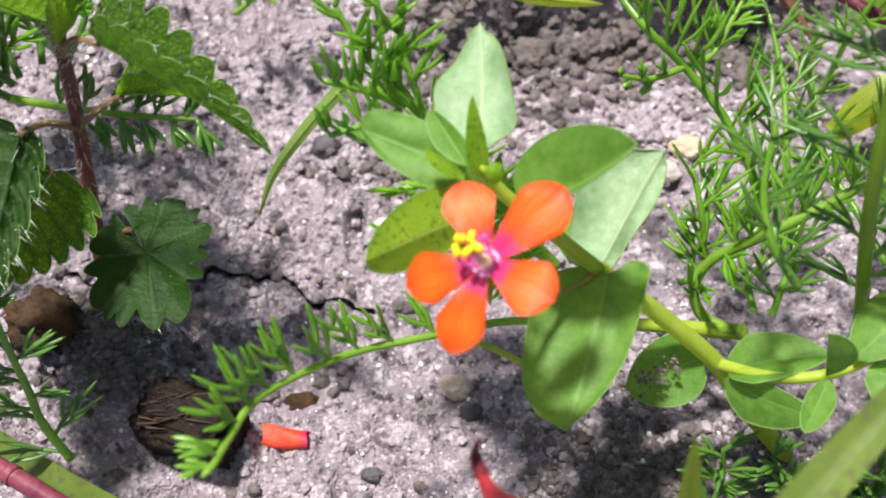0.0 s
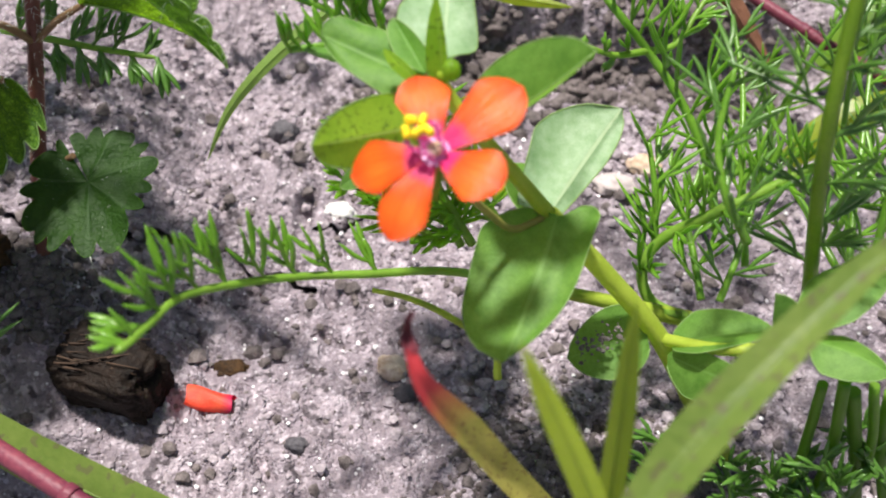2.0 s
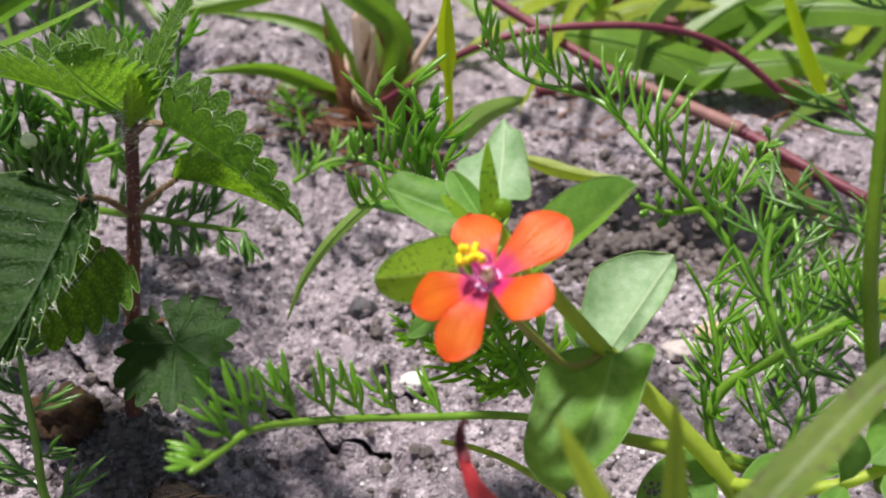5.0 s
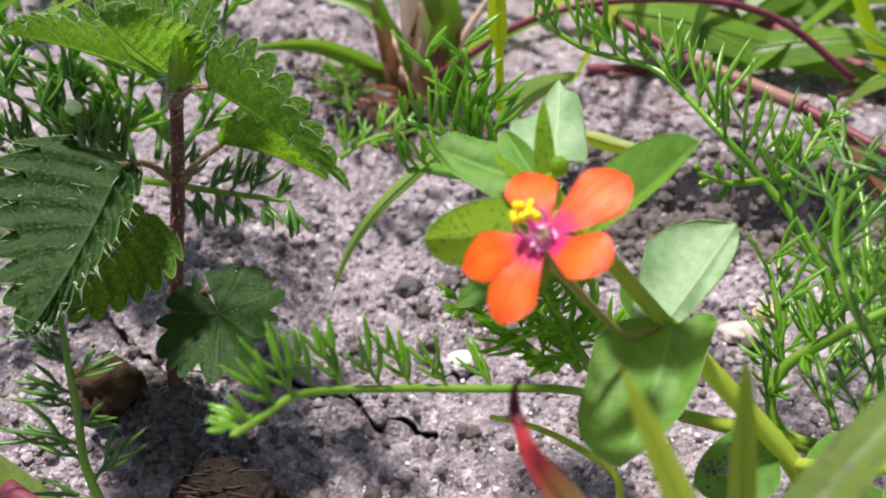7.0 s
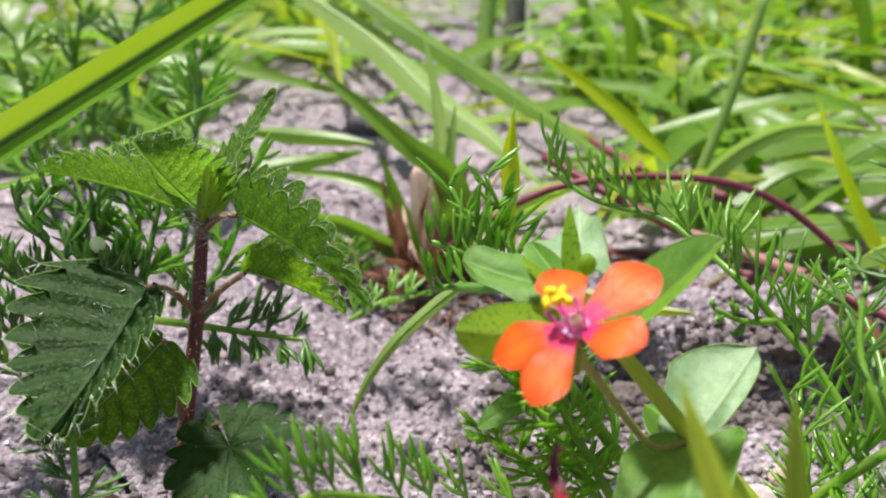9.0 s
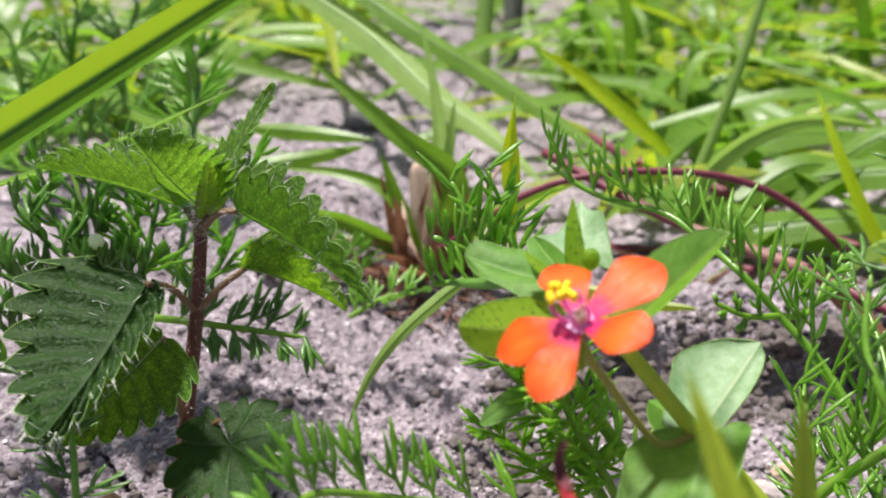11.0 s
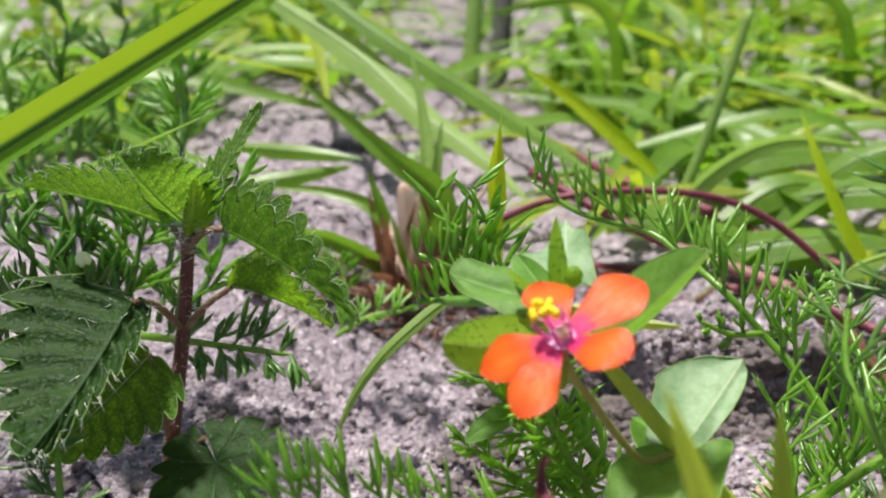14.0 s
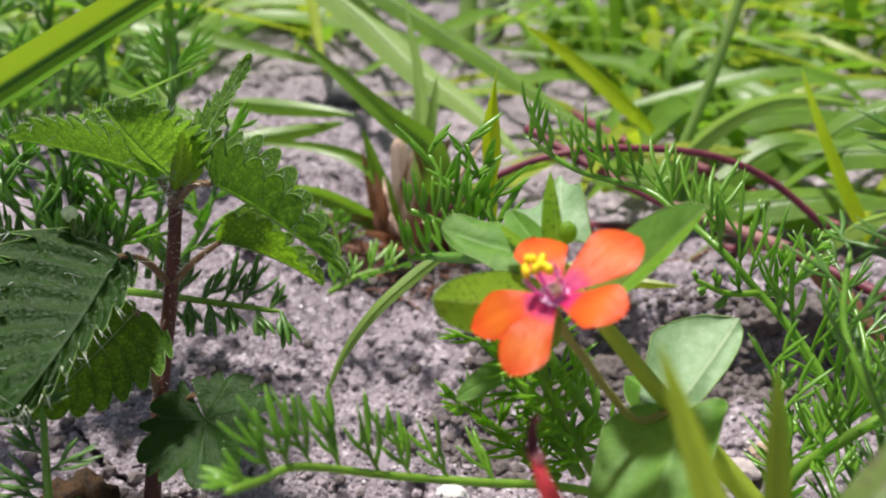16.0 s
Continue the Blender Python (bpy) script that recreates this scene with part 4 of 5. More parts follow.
LOW = [(15.2, 10.4, 18.1), (2.9, 8.3, 23), (-5.6, 5.4, 25.3), (-12.6, 2.4, 27.6), (-18.6, -3.9, 32.6), (-20.3, -8.4, 34.5), (-21, -11.3, 35.9), (-21.7, -12.4, 36.2)]
line = glide(LOW, 140)
for k, (s, ln, prongs) in enumerate(((0.27, 5.0, 2), (0.34, 5.2, 3), (0.40, 5.4, 3), (0.455, 5.8, 2), (0.51, 6.0, 3), (0.555, 6.2, 2), (0.60, 5.8, 3), (0.66, 5.0, 3), (0.73, 3.6, 2), (0.80, 3.0, 1), (0.86, 2.4, 1))):
    i = int(140 * s)
    t = line[i + 1] - line[i - 1]
    lift = Vector((-0.15, 0.35, 0.9)) if k % 2 else Vector((-0.1, 0.55, 0.75))
    if s > 0.68:
        lift = Vector((-0.35, 0.5, 0.7)) if k % 2 else Vector((-0.8, 0.1, 0.1))
    part("leaflet", leaflet(line[i], t, lift, ln * 1.15, prongs + 1, 0.25, rnd), WEED, low_frond)
low_stem = thing("mayweed_runner", (26.4, 11.1, 14.8), "thick yellow-green mayweed stem lying behind the leaves", "weed")
bm = bmesh.new()
tube(bm, [(26.9, 11.7, 13.9), (22.4, 11.1, 15.7), (17.4, 10.8, 17.2), (12.7, 10.1, 19)], (0.92, 0.62), 20, 10)
part("stem", bm, PIMP_STEM, low_stem)
# stalks and small leaves in the shade at the right
for k, pts in enumerate(([(35.8, -0.5, 21.4), (36.6, -1.7, 12.8), (37.1, -3.9, 2.1)], [(37.4, -0.7, 22.4), (38.7, -2.5, 13.4), (38.7, -4.7, 4)], [(38.9, -0.3, 20.3), (41.4, -2, 12.6), (44.7, -4.2, 1.9)],
                         [(40.4, -0.4, 21.5), (42.7, -2, 12.6), (42.4, -4.7, 1.5)], [(42.4, -0.2, 20.3), (44.2, -1, 12.1), (48.6, -3.3, 0.2)])):
    stalk = thing("green_stalk", pts[2], "thin green stalk in the shade of the leaves", "weed", "shaded stalks")
    bm = bmesh.new()
    tube(bm, pts, (0.5 + 0.12 * (k % 3), 0.55), 18, 8)
    part("stem", bm, GRASS, stalk)
for k, pts in enumerate(([(23.2, -3.4, 2.4), (24.3, -1, 5.6), (24, 0.8, 9.5)], [(31.7, -4.5, 4.2), (30.7, -2.2, 7.2), (28.6, -0.5, 9.8)], [(36.2, -5.2, 6.2), (33.7, -3.9, 9.7), (31.2, -3.6, 11.2)],
                         [(41.6, -5.9, 8.2), (39.1, -4.7, 11.7), (37.5, -3.9, 13.6)], [(45.4, -4.1, 9.7), (43.1, -1.5, 11.7), (41.9, 0.2, 13)], [(38, -6.9, 4.8), (38.2, -5.1, 8.8), (36.5, -2.5, 10.8)])):
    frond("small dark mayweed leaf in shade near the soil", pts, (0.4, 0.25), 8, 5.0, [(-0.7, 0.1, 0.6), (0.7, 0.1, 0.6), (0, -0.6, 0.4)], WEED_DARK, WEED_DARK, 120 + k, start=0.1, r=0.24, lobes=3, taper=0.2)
# branch that arches to the upper right of the flower
frond("tall feathery mayweed shoot arching over the soil",
      [(30.2, 21.8, 16.6), (28.5, 25.7, 22.2), (25.2, 29.9, 26.9), (21.1, 33.3, 30.8), (16.7, 34.6, 35.2), (12.9, 41.2, 36.5), (9.3, 45.2, 37.6), (1.8, 46.4, 39.2), (-4.7, 49.1, 42.6)],
      (0.55, 0.3), 26, 9.5, [(0.1, 0.1, 1.0), (0.6, 0.2, 0.8), (-0.1, 0.2, 1.0), (-0.5, -0.2, 0.75)], WEED, WEED, 52, start=0.06, r=0.27, lobes=2, taper=0.2)
frond("small side shoot of mayweed with upturned tips",
      [(21.1, 33.3, 30.8), (17.4, 30.9, 31.8), (13.8, 29.4, 33.9)], (0.4, 0.25), 5, 3.0, [(0, 0.2, 1.0), (0, -0.4, -0.8)], WEED, WEED_PALE, 53, start=0.3, r=0.25, lobes=2)
frond("upright pale mayweed shoot", [(20.8, 33.2, 30.7), (24.4, 35.8, 30), (26.8, 39.1, 32.3), (29.3, 42.5, 34.6)], (0.4, 0.25), 9, 4.5, [(-0.5, 0, 0.9), (0.9, 0, 0.5)], WEED, WEED_PALE, 54, start=0.3, r=0.25)
# thick upright stem further right
frond("stout upright mayweed stem with feathery leaves",
      [(38.3, 10.1, 13.8), (35.2, 8.8, 25.2), (32.4, 8, 35.6), (31, 8.6, 42.9), (30.5, 10.6, 50.2), (30.5, 13.7, 58.9), (30.9, 17.1, 66.3), (31.5, 19.4, 70.7)],
      (0.68, 0.58), 17, 8.0, [(0.95, 0.1, 0.35), (-0.75, 0.5, 0.55), (0.7, -0.4, 0.3)], WEED_DARK, WEED_STEM, 55, start=0.18, r=0.25, lobes=3, taper=0.0)
# stem that leaves the low bend towards the right
frond("smooth green mayweed stem bending up from the soil",
      [(26.4, 11.1, 14.8), (23, 13, 14.7), (21.6, 14.8, 17.5), (23, 16.2, 20.7), (26.8, 16, 24.8), (31.3, 16.6, 28), (36.6, 17.7, 31.7)],
      (0.66, 0.5), 14, 6.5, [(-0.35, 0.3, 0.9), (0.2, -0.6, 0.5), (-0.6, 0.5, 0.4)], WEED, WEED_PALE, 56, start=0.22, r=0.25, lobes=3, taper=0.0)
for k, (pts, ln, n) in enumerate((
    ([(42.2, 17.8, 16.7), (38.5, 26.9, 18.8), (33.3, 31.6, 19.8), (29.9, 38.5, 25.2)], 7.0, 9),
    ([(40.3, 10.7, 21.3), (42.2, 19.4, 23.1), (43.6, 26.8, 26.3), (45, 35.3, 30.5)], 7.5, 9),
    ([(29.2, 11.8, 17), (30.8, 15.5, 19.9), (32.9, 21.4, 22)], 6.5, 7),
    ([(40.8, 9.2, 25.2), (41.7, 15, 32.3), (42.5, 21, 39.6)], 8.0, 8),
    ([(32.7, 17.1, 16.5), (32.2, 26.2, 22.1), (32.3, 34.4, 26.3), (31.2, 42, 30.1)], 7.0, 9),
    ([(27.9, 13.1, 15.5), (26.3, 20.5, 19), (23.4, 26.6, 21.2)], 6.5, 7),
    ([(26.9, 5.5, 32.7), (24.1, 6.9, 36.9), (23.2, 10.3, 40.1), (24.1, 14.4, 44.4)], 7.0, 9),
    ([(22.8, 16.6, 18.8), (21.8, 19, 24.8), (20.8, 22.5, 28.2)], 6.0, 8),
    ([(50, 40, 7), (47, 42, 22), (45, 43, 33), (44, 45, 44)], 8.5, 10),
    ([(56, 50, 7), (53, 53, 20), (51, 56, 33)], 8.5, 9),
    ([(60, 44, 7), (57, 45, 19), (53, 46, 30), (50, 48, 40)], 8.5, 10),
    ([(47, 30, 7), (50, 33, 19), (54, 37, 29)], 8.0, 9),
    ([(62, 60, 7), (58, 62, 22), (55, 64, 34)], 9.0, 9),
    ([(44, 50, 7), (46, 52, 16), (50, 55, 24)], 7.5, 8),
    ([(54, 34, 7), (52, 34, 16), (49, 33, 24)], 7.5, 8),
    ([(42, 40, 6), (40, 42, 14), (37, 44, 21)], 7.0, 8),
)):
    frond("feathery mayweed leaf among tangled stems", pts, (0.42, 0.25), n, ln, [(-0.5, 0.2, 0.8), (0.7, -0.1, 0.6), (0.1, 0.7, 0.4)], WEED if k % 2 else WEED_DARK, WEED, 60 + k, start=0.1, r=0.22, lobes=2, taper=0.2)
# young shoot behind the flower
frond("young mayweed shoot rising behind the flower",
      [(7.4, 16.2, 20.1), (4.6, 17.4, 23.6), (0.2, 19.1, 29.2), (-3.7, 21.2, 35.3), (-7.3, 22.6, 39.8)], (0.75, 0.45), 13, 6.0, [(-0.7, 0.2, 0.6), (0.6, 0.4, 0.6), (-0.5, 0.5, 0.3)], WEED_SUNLIT, WEED_PALE, 70, start=0.05, r=0.24, lobes=2, taper=0.0)
frond("young mayweed shoot rising behind the flower",
      [(2.7, 17.1, 18.5), (0.9, 18.2, 21.5), (-0.9, 21.4, 27.2), (-2.4, 24.3, 31.9)], (0.7, 0.4), 10, 6.0, [(-0.7, 0.2, 0.6), (0.7, 0.4, 0.5)], WEED, WEED_PALE, 71, start=0.05, r=0.24, lobes=2, taper=0.0)
for k, pts in enumerate(([(3.1, 14.5, 19.8), (-0.8, 16.3, 25.3), (-4.6, 16.8, 30.3), (-7.2, 16.6, 33.3)], [(4.1, 13.9, 20.8), (0.3, 15.1, 27.3), (-1.6, 15.4, 31.3), (-2.7, 15.4, 34.2)], [(1, 15, 19.2), (-4.5, 16.1, 23.3), (-8.8, 16.6, 25.9)])):
    frond("bushy young mayweed leaf under the flower", pts, (0.5, 0.3), 13, 5.0, [(-0.7, -0.2, 0.6), (0.7, -0.1, 0.5), (-0.3, -0.7, 0.4)], WEED_SUNLIT, WEED_PALE, 160 + k, start=0.1, r=0.22, lobes=3, taper=0.1)
for k, pts in enumerate(([(-6.2, 21.6, 39.7), (-8.1, 22.9, 43.2), (-8.8, 26.2, 48.8)], [(-6.9, 20.6, 40.1), (-9.8, 20.2, 42.6), (-13.7, 20.3, 44.1)], [(-7.2, 20.4, 39.7), (-9.9, 18.2, 40.6), (-13.3, 16.8, 40.8)],
                         [(-6.4, 20.7, 40.1), (-10, 23.1, 44.2), (-12.4, 25.4, 47.9)], [(-4.7, 19.4, 39.1), (-6.2, 22.7, 42.2), (-7.2, 25.4, 46.3)])):
    frond("fan of narrow green mayweed leaf tips behind the flower", pts, (0.36, 0.3), 6, 5.8, [(-0.35, 0.1, 1.0), (0.4, 0.1, 0.95)], WEED, WEED, 72 + k, start=0.2, r=0.27, lobes=1, taper=0.2)
# behind the nettle
for k, pts in enumerate(([(-49.7, 35.4, 28.6), (-54.4, 37.1, 34.2), (-56.5, 39.9, 41.4)], [(-50.8, 36.2, 28.2), (-50, 40, 34.5), (-48.6, 43.3, 41.8)], [(-49.5, 33.3, 28.9), (-57.5, 33.7, 34.8), (-62.8, 34.3, 40.6)],
                         [(-51.8, 36.7, 27.2), (-61.6, 41.2, 35.9), (-63.7, 43.1, 40.9)], [(-50.6, 38.6, 26.3), (-54.5, 45.8, 34.2), (-57.3, 50.7, 41.4)], [(-48.7, 40.9, 26), (-49.9, 53.4, 35.3), (-51, 63.2, 48.4)],
                         [(-54.2, 34.3, 27.5), (-61, 32.7, 31), (-66.4, 31.5, 34.8)], [(-46.6, 38.9, 25.6), (-42.1, 44.4, 32.2), (-40.9, 52.9, 41.6)])):
    frond("dark feathery mayweed leaf behind the nettle", pts, (0.45, 0.28), 9, 7.5, [(-0.5, 0.1, 0.85), (0.6, 0.1, 0.75), (0, -0.5, 0.6)], WEED if k % 2 else WEED_DARK, WEED_DARK, 80 + k, start=0.12, r=0.34, lobes=3, taper=0.2)
frond("dark feathery mayweed leaf passing behind the nettle stem", [(-50.6, 34.7, 27.3), (-43.4, 32.6, 27.9), (-36.5, 31.3, 27.9), (-29.4, 30.9, 27.4)], (0.5, 0.3), 12, 6.0, [(0.1, 0.4, 0.8), (0.2, -0.6, -0.5)], WEED_DARK, WEED_PALE, 90, start=0.3, r=0.29, lobes=3, taper=0.2)
frond("feathery mayweed leaf low beside the nettle", [(-42.6, 0.3, 10.5), (-44.3, 2.2, 15.1), (-44.2, 3.4, 20.1), (-44.3, 4.7, 25.4), (-44.8, 6.7, 29.9)], (0.5, 0.3), 11, 7.5, [(-0.95, -0.2, -0.05), (0.9, 0.1, 0.2), (-0.8, 0.2, 0.1)], WEED_DARK, WEED, 91, start=0.08, r=0.21, lobes=3, taper=0.45)
frond("small pale mayweed leaf on the soil", [(-31.1, 58.9, 15.9), (-26.5, 61.1, 18), (-21.9, 62.2, 18.4)], (0.4, 0.25), 8, 5.0, [(0, 0.6, 0.7), (0.2, -0.6, 0.5)], WEED, WEED_PALE, 92, start=0.1, r=0.25, lobes=3, taper=0.2)
frond("small pale mayweed leaf on the soil", [(-32.9, 74.8, 14.2), (-33.8, 76.7, 17), (-34.9, 78.1, 19.1)], (0.4, 0.25), 7, 5.0, [(-0.7, 0, 0.7), (0.7, 0, 0.7)], WEED, WEED_PALE, 93, start=0.1, r=0.25, lobes=3, taper=0.2)
# at the edge beyond the nettle
for k, pts in enumerate(([(-61.3, 29.1, 25.5), (-66, 30.2, 29.3), (-70, 31.1, 32.4)], [(-60.9, 26.2, 24.2), (-64.8, 25, 25.5), (-69.4, 24, 27.5)], [(-66.2, 34.7, 29.1), (-70.2, 37.1, 33.1), (-73, 39.9, 37.1)])):
    frond("feathery mayweed leaf spreading beyond the nettle", pts, (0.42, 0.28), 9, 7.0, [(-0.5, 0.1, 0.85), (0.6, 0.1, 0.75), (0, -0.5, 0.6)], WEED if k % 2 else WEED_DARK, WEED_DARK, 180 + k, start=0.12, r=0.25, lobes=3, taper=0.2)
# taller weeds further back
for k, pts in enumerate(([(-89.1, 86.4, 24.5), (-92.8, 93.7, 35), (-97.1, 100.3, 47)], [(-85.4, 97.6, 23.8), (-90.1, 105.7, 36.9), (-90.4, 113.2, 49.5)], [(-62.4, 87.4, 31.4), (-61.9, 92.6, 38.5), (-63.8, 97.2, 44.8)],
                         [(-79.7, 104.6, 25.9), (-83.8, 113.6, 38.1), (-81.8, 120.7, 49.2)], [(-90.4, 144.9, 20.9), (-89.8, 153.2, 30.2), (-92.1, 160.3, 42.6)])):
    frond("tall dark mayweed shoot beyond the nettle", pts, (0.8, 0.4), 9, 12.0, [(-0.8, 0.1, 0.5), (0.8, 0.1, 0.5), (0, -0.6, 0.6)], WEED_DARK if k % 2 else WEED, WEED_DARK, 140 + k, start=0.05, r=0.45, lobes=3, taper=0.3)
# closed flower head of the mayweed
bud = thing("mayweed_bud", (-53, 32.9, 36.7), "small closed whitish mayweed bud", "flower bud")
bm = bmesh.new()
bmesh.ops.create_uvsphere(bm, u_segments=16, v_segments=10, radius=0.00092)
for v in bm.verts:
    v.co = Vector((v.co.x, v.co.y, v.co.z * 1.0)) + V((-53, 32.8, 37.3))
head = part("bud_head", bm, BUD, bud)
for k in range(7):
    a = 2 * math.pi * k / 7
    bm = bmesh.new()
    c = Vector((-53, 32.9, 36.7))
    d = Vector((math.cos(a), math.sin(a), 0))
    s = Vector((-d.y, d.x, 0)) * 0.55
    leaf(bm, c + d * 0.4 - UP * 1.4, c + d * 0.95 + UP * 0.45, c + d * 1.3 - UP * 0.25 + s, c + d * 1.3 - UP * 0.25 - s, lance, nu=8, nv=4)
    part("bract", bm, WEED_DARK, bud)
bm = bmesh.new()
tube(bm, [(-52.9, 32.3, 30), (-53.1, 33, 34.5), (-52.9, 32.7, 36.3)], (0.4, 0.5), 10, 8)
part("bud_stalk", bm, WEED_DARK, bud)

# ---- grass ----
def blade(label, points, width, mat, side=None, fold=0.3, name="grass_shoot", group="grass shoots", **more):
    top = thing(name, points[0], label, "grass", group)
    bm = bmesh.new()
    ribbon(bm, points, width, side, fold, **more)
    ob = part("blade", bm, mat, top)
    bm = bmesh.new()
    tube(bm, MIDLINE[:-1], (width * 0.035 + 0.04, 0.03), 40, 6)
    part("midrib", bm, mat, ob)
    return top


def runner(label, points, r, mat=None, name="grass_runner"):
    top = thing(name, points[0], label, "grass", "grass runners")
    bm = bmesh.new()
    tube(bm, points, r, 50, 10)
    stem = part("stem", bm, mat or STOLON, top)
    line = even(points, 40)
    for k in range(5, 38, 9):
        d = (line[k + 1] - line[k]).normalized()
        bm = bmesh.new()
        tube(bm, [line[k] - d * 0.5, line[k], line[k] + d * 0.5], (r[0] * 1.12, r[0] * 1.12), 4, 10)
        part("joint", bm, mat or STOLON, stem)
    return top


# near blades
blade("broad olive grass blade with a pale midrib, close by", [(10.5, -28.6, 37.2), (16, -22.2, 43.5), (21.1, -17.4, 47.3), (27.2, -12, 50.4), (32.8, -7.7, 51.3)], 3.5, GRASS_OLIVE, (0.75, -0.5, 0.2), 0.5)
blade("narrow upright grass tip, close by", [(16.5, -19.5, 1), (14.9, -19.0, 20), (13.5, -17.5, 38), (12.5, -15.9, 50)], 1.9, GRASS_TIP, (1, 0, 0), 0.25, form=lambda s: max(0.02, 1 - s ** 7) ** 0.9)
blade("slanting grass tip, close by", [(20, -19, 1), (17.5, -19.6, 16), (13.6, -20.6, 30), (9.9, -21.7, 41.5), (5.1, -23.3, 55.2)], 2.1, GRASS_TIP, (1, 0.1, 0.3), 0.2, form=lambda s: max(0.02, 1 - s ** 9) ** 0.9)
# the darker olive paints in the shade that lies on this blade
blade("green grass blade in shade beside a purple stem", [(-61.5, 8.3, 5.8), (-48.8, 0.6, 7.5), (-37.3, -6.1, 9.9), (-23.6, -12.1, 10.4), (-8.1, -17.8, 8.6)], 5.4, GRASS_OLIVE, (0.2, 0.5, 0.8), 0.3, form=lambda s: 1.0)
runner("purple grass stem in shade", [(-52.2, 0.5, 12.5), (-42, -5.3, 13.1), (-35, -9.3, 13.8), (-24.2, -14.9, 13.3), (-12.6, -20.5, 11.6)], (1.0, 0.9))
withered = thing("withered_leaf", (14.7, -15.5, 15.7), "withered leaf, red towards its curled dark tip", "leaf")
bm = bmesh.new()
ribbon(bm, [(14.7, -15.5, 15.7), (7.9, -14, 24.5), (3.7, -14.8, 32.8), (0.4, -15.8, 39.5), (-0.8, -14.5, 41.8)], 2.5, (0.7, 0.7, 0.0), 0.5, form=lambda s: (1 - 0.62 * step(0.45, 1.0, s)))
part("blade", bm, RED_LEAF, withered)
DARK_TIP = leafy("dark_red_tip", (0.05, 0.012, 0.015), (0.16, 0.022, 0.035), (0.2, 0.03, 0.04), 0.1, 0.5, 600)
bm = bmesh.new()
ribbon(bm, [(-0.7, -14.7, 41.7), (-1.1, -13.8, 42.4), (-1.1, -13.6, 43.8), (-0.7, -13.1, 44.2)], 1.15, (0.7, 0.7, 0.0), 0.8, form=lambda s: 1 - 0.65 * s)
part("curled_tip", bm, DARK_TIP, withered, "dark curled tip")
runner("thin green stalk lying over the soil", [(-5.4, 10.8, 16.4), (-1.9, 10.1, 16.4), (2, 8.3, 16.4), (6.7, 5.6, 15.3), (7.5, 3.8, 12.6)], (0.25, 0.42), PIMP_STEM, "thin_stalk")

# mid blades
blade("drooping pale green grass blade", [(-11.4, 29.2, 35.9), (-14.1, 27.5, 34.2), (-18, 24.6, 31.2), (-21.1, 23.4, 26.9), (-23.3, 21.8, 21.8)], 1.45, GRASS_PALE, (0.79, -0.25, -0.5), 0.25, root=0.6)
blade("narrow upright yellow-green grass blade", [(-8.2, 53.2, 27.1), (-8.3, 54.8, 33.4), (-8.6, 55.8, 41.2), (-8.1, 56.7, 48.3)], 2.3, GRASS_SUNLIT, (1, 0.1, 0), 0.3, form=lambda s: (0.45 + 0.55 * step(0.4, 0.5, s)) * (1 - step(0.55, 1.0, s) ** 1.2) + 0.02)
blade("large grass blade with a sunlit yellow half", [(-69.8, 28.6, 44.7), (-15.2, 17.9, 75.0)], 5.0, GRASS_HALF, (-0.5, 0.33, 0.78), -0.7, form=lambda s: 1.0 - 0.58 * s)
blade("green grass blade crossing behind the nettle", [(-73.5, 43.2, 38.9), (-64.4, 43.3, 41.6), (-52.5, 46.1, 45.8), (-41.5, 54.0, 49.8)], 3.2, GRASS, None, 0.3)

# the tuft behind, with dry sheaths
TUFT = Vector((-23.5, 89.0, 9.0))
tuft = thing("grass_tuft", TUFT, "grass tuft with dry pinkish sheaths at its base", "grass")
rnd = random.Random(5)
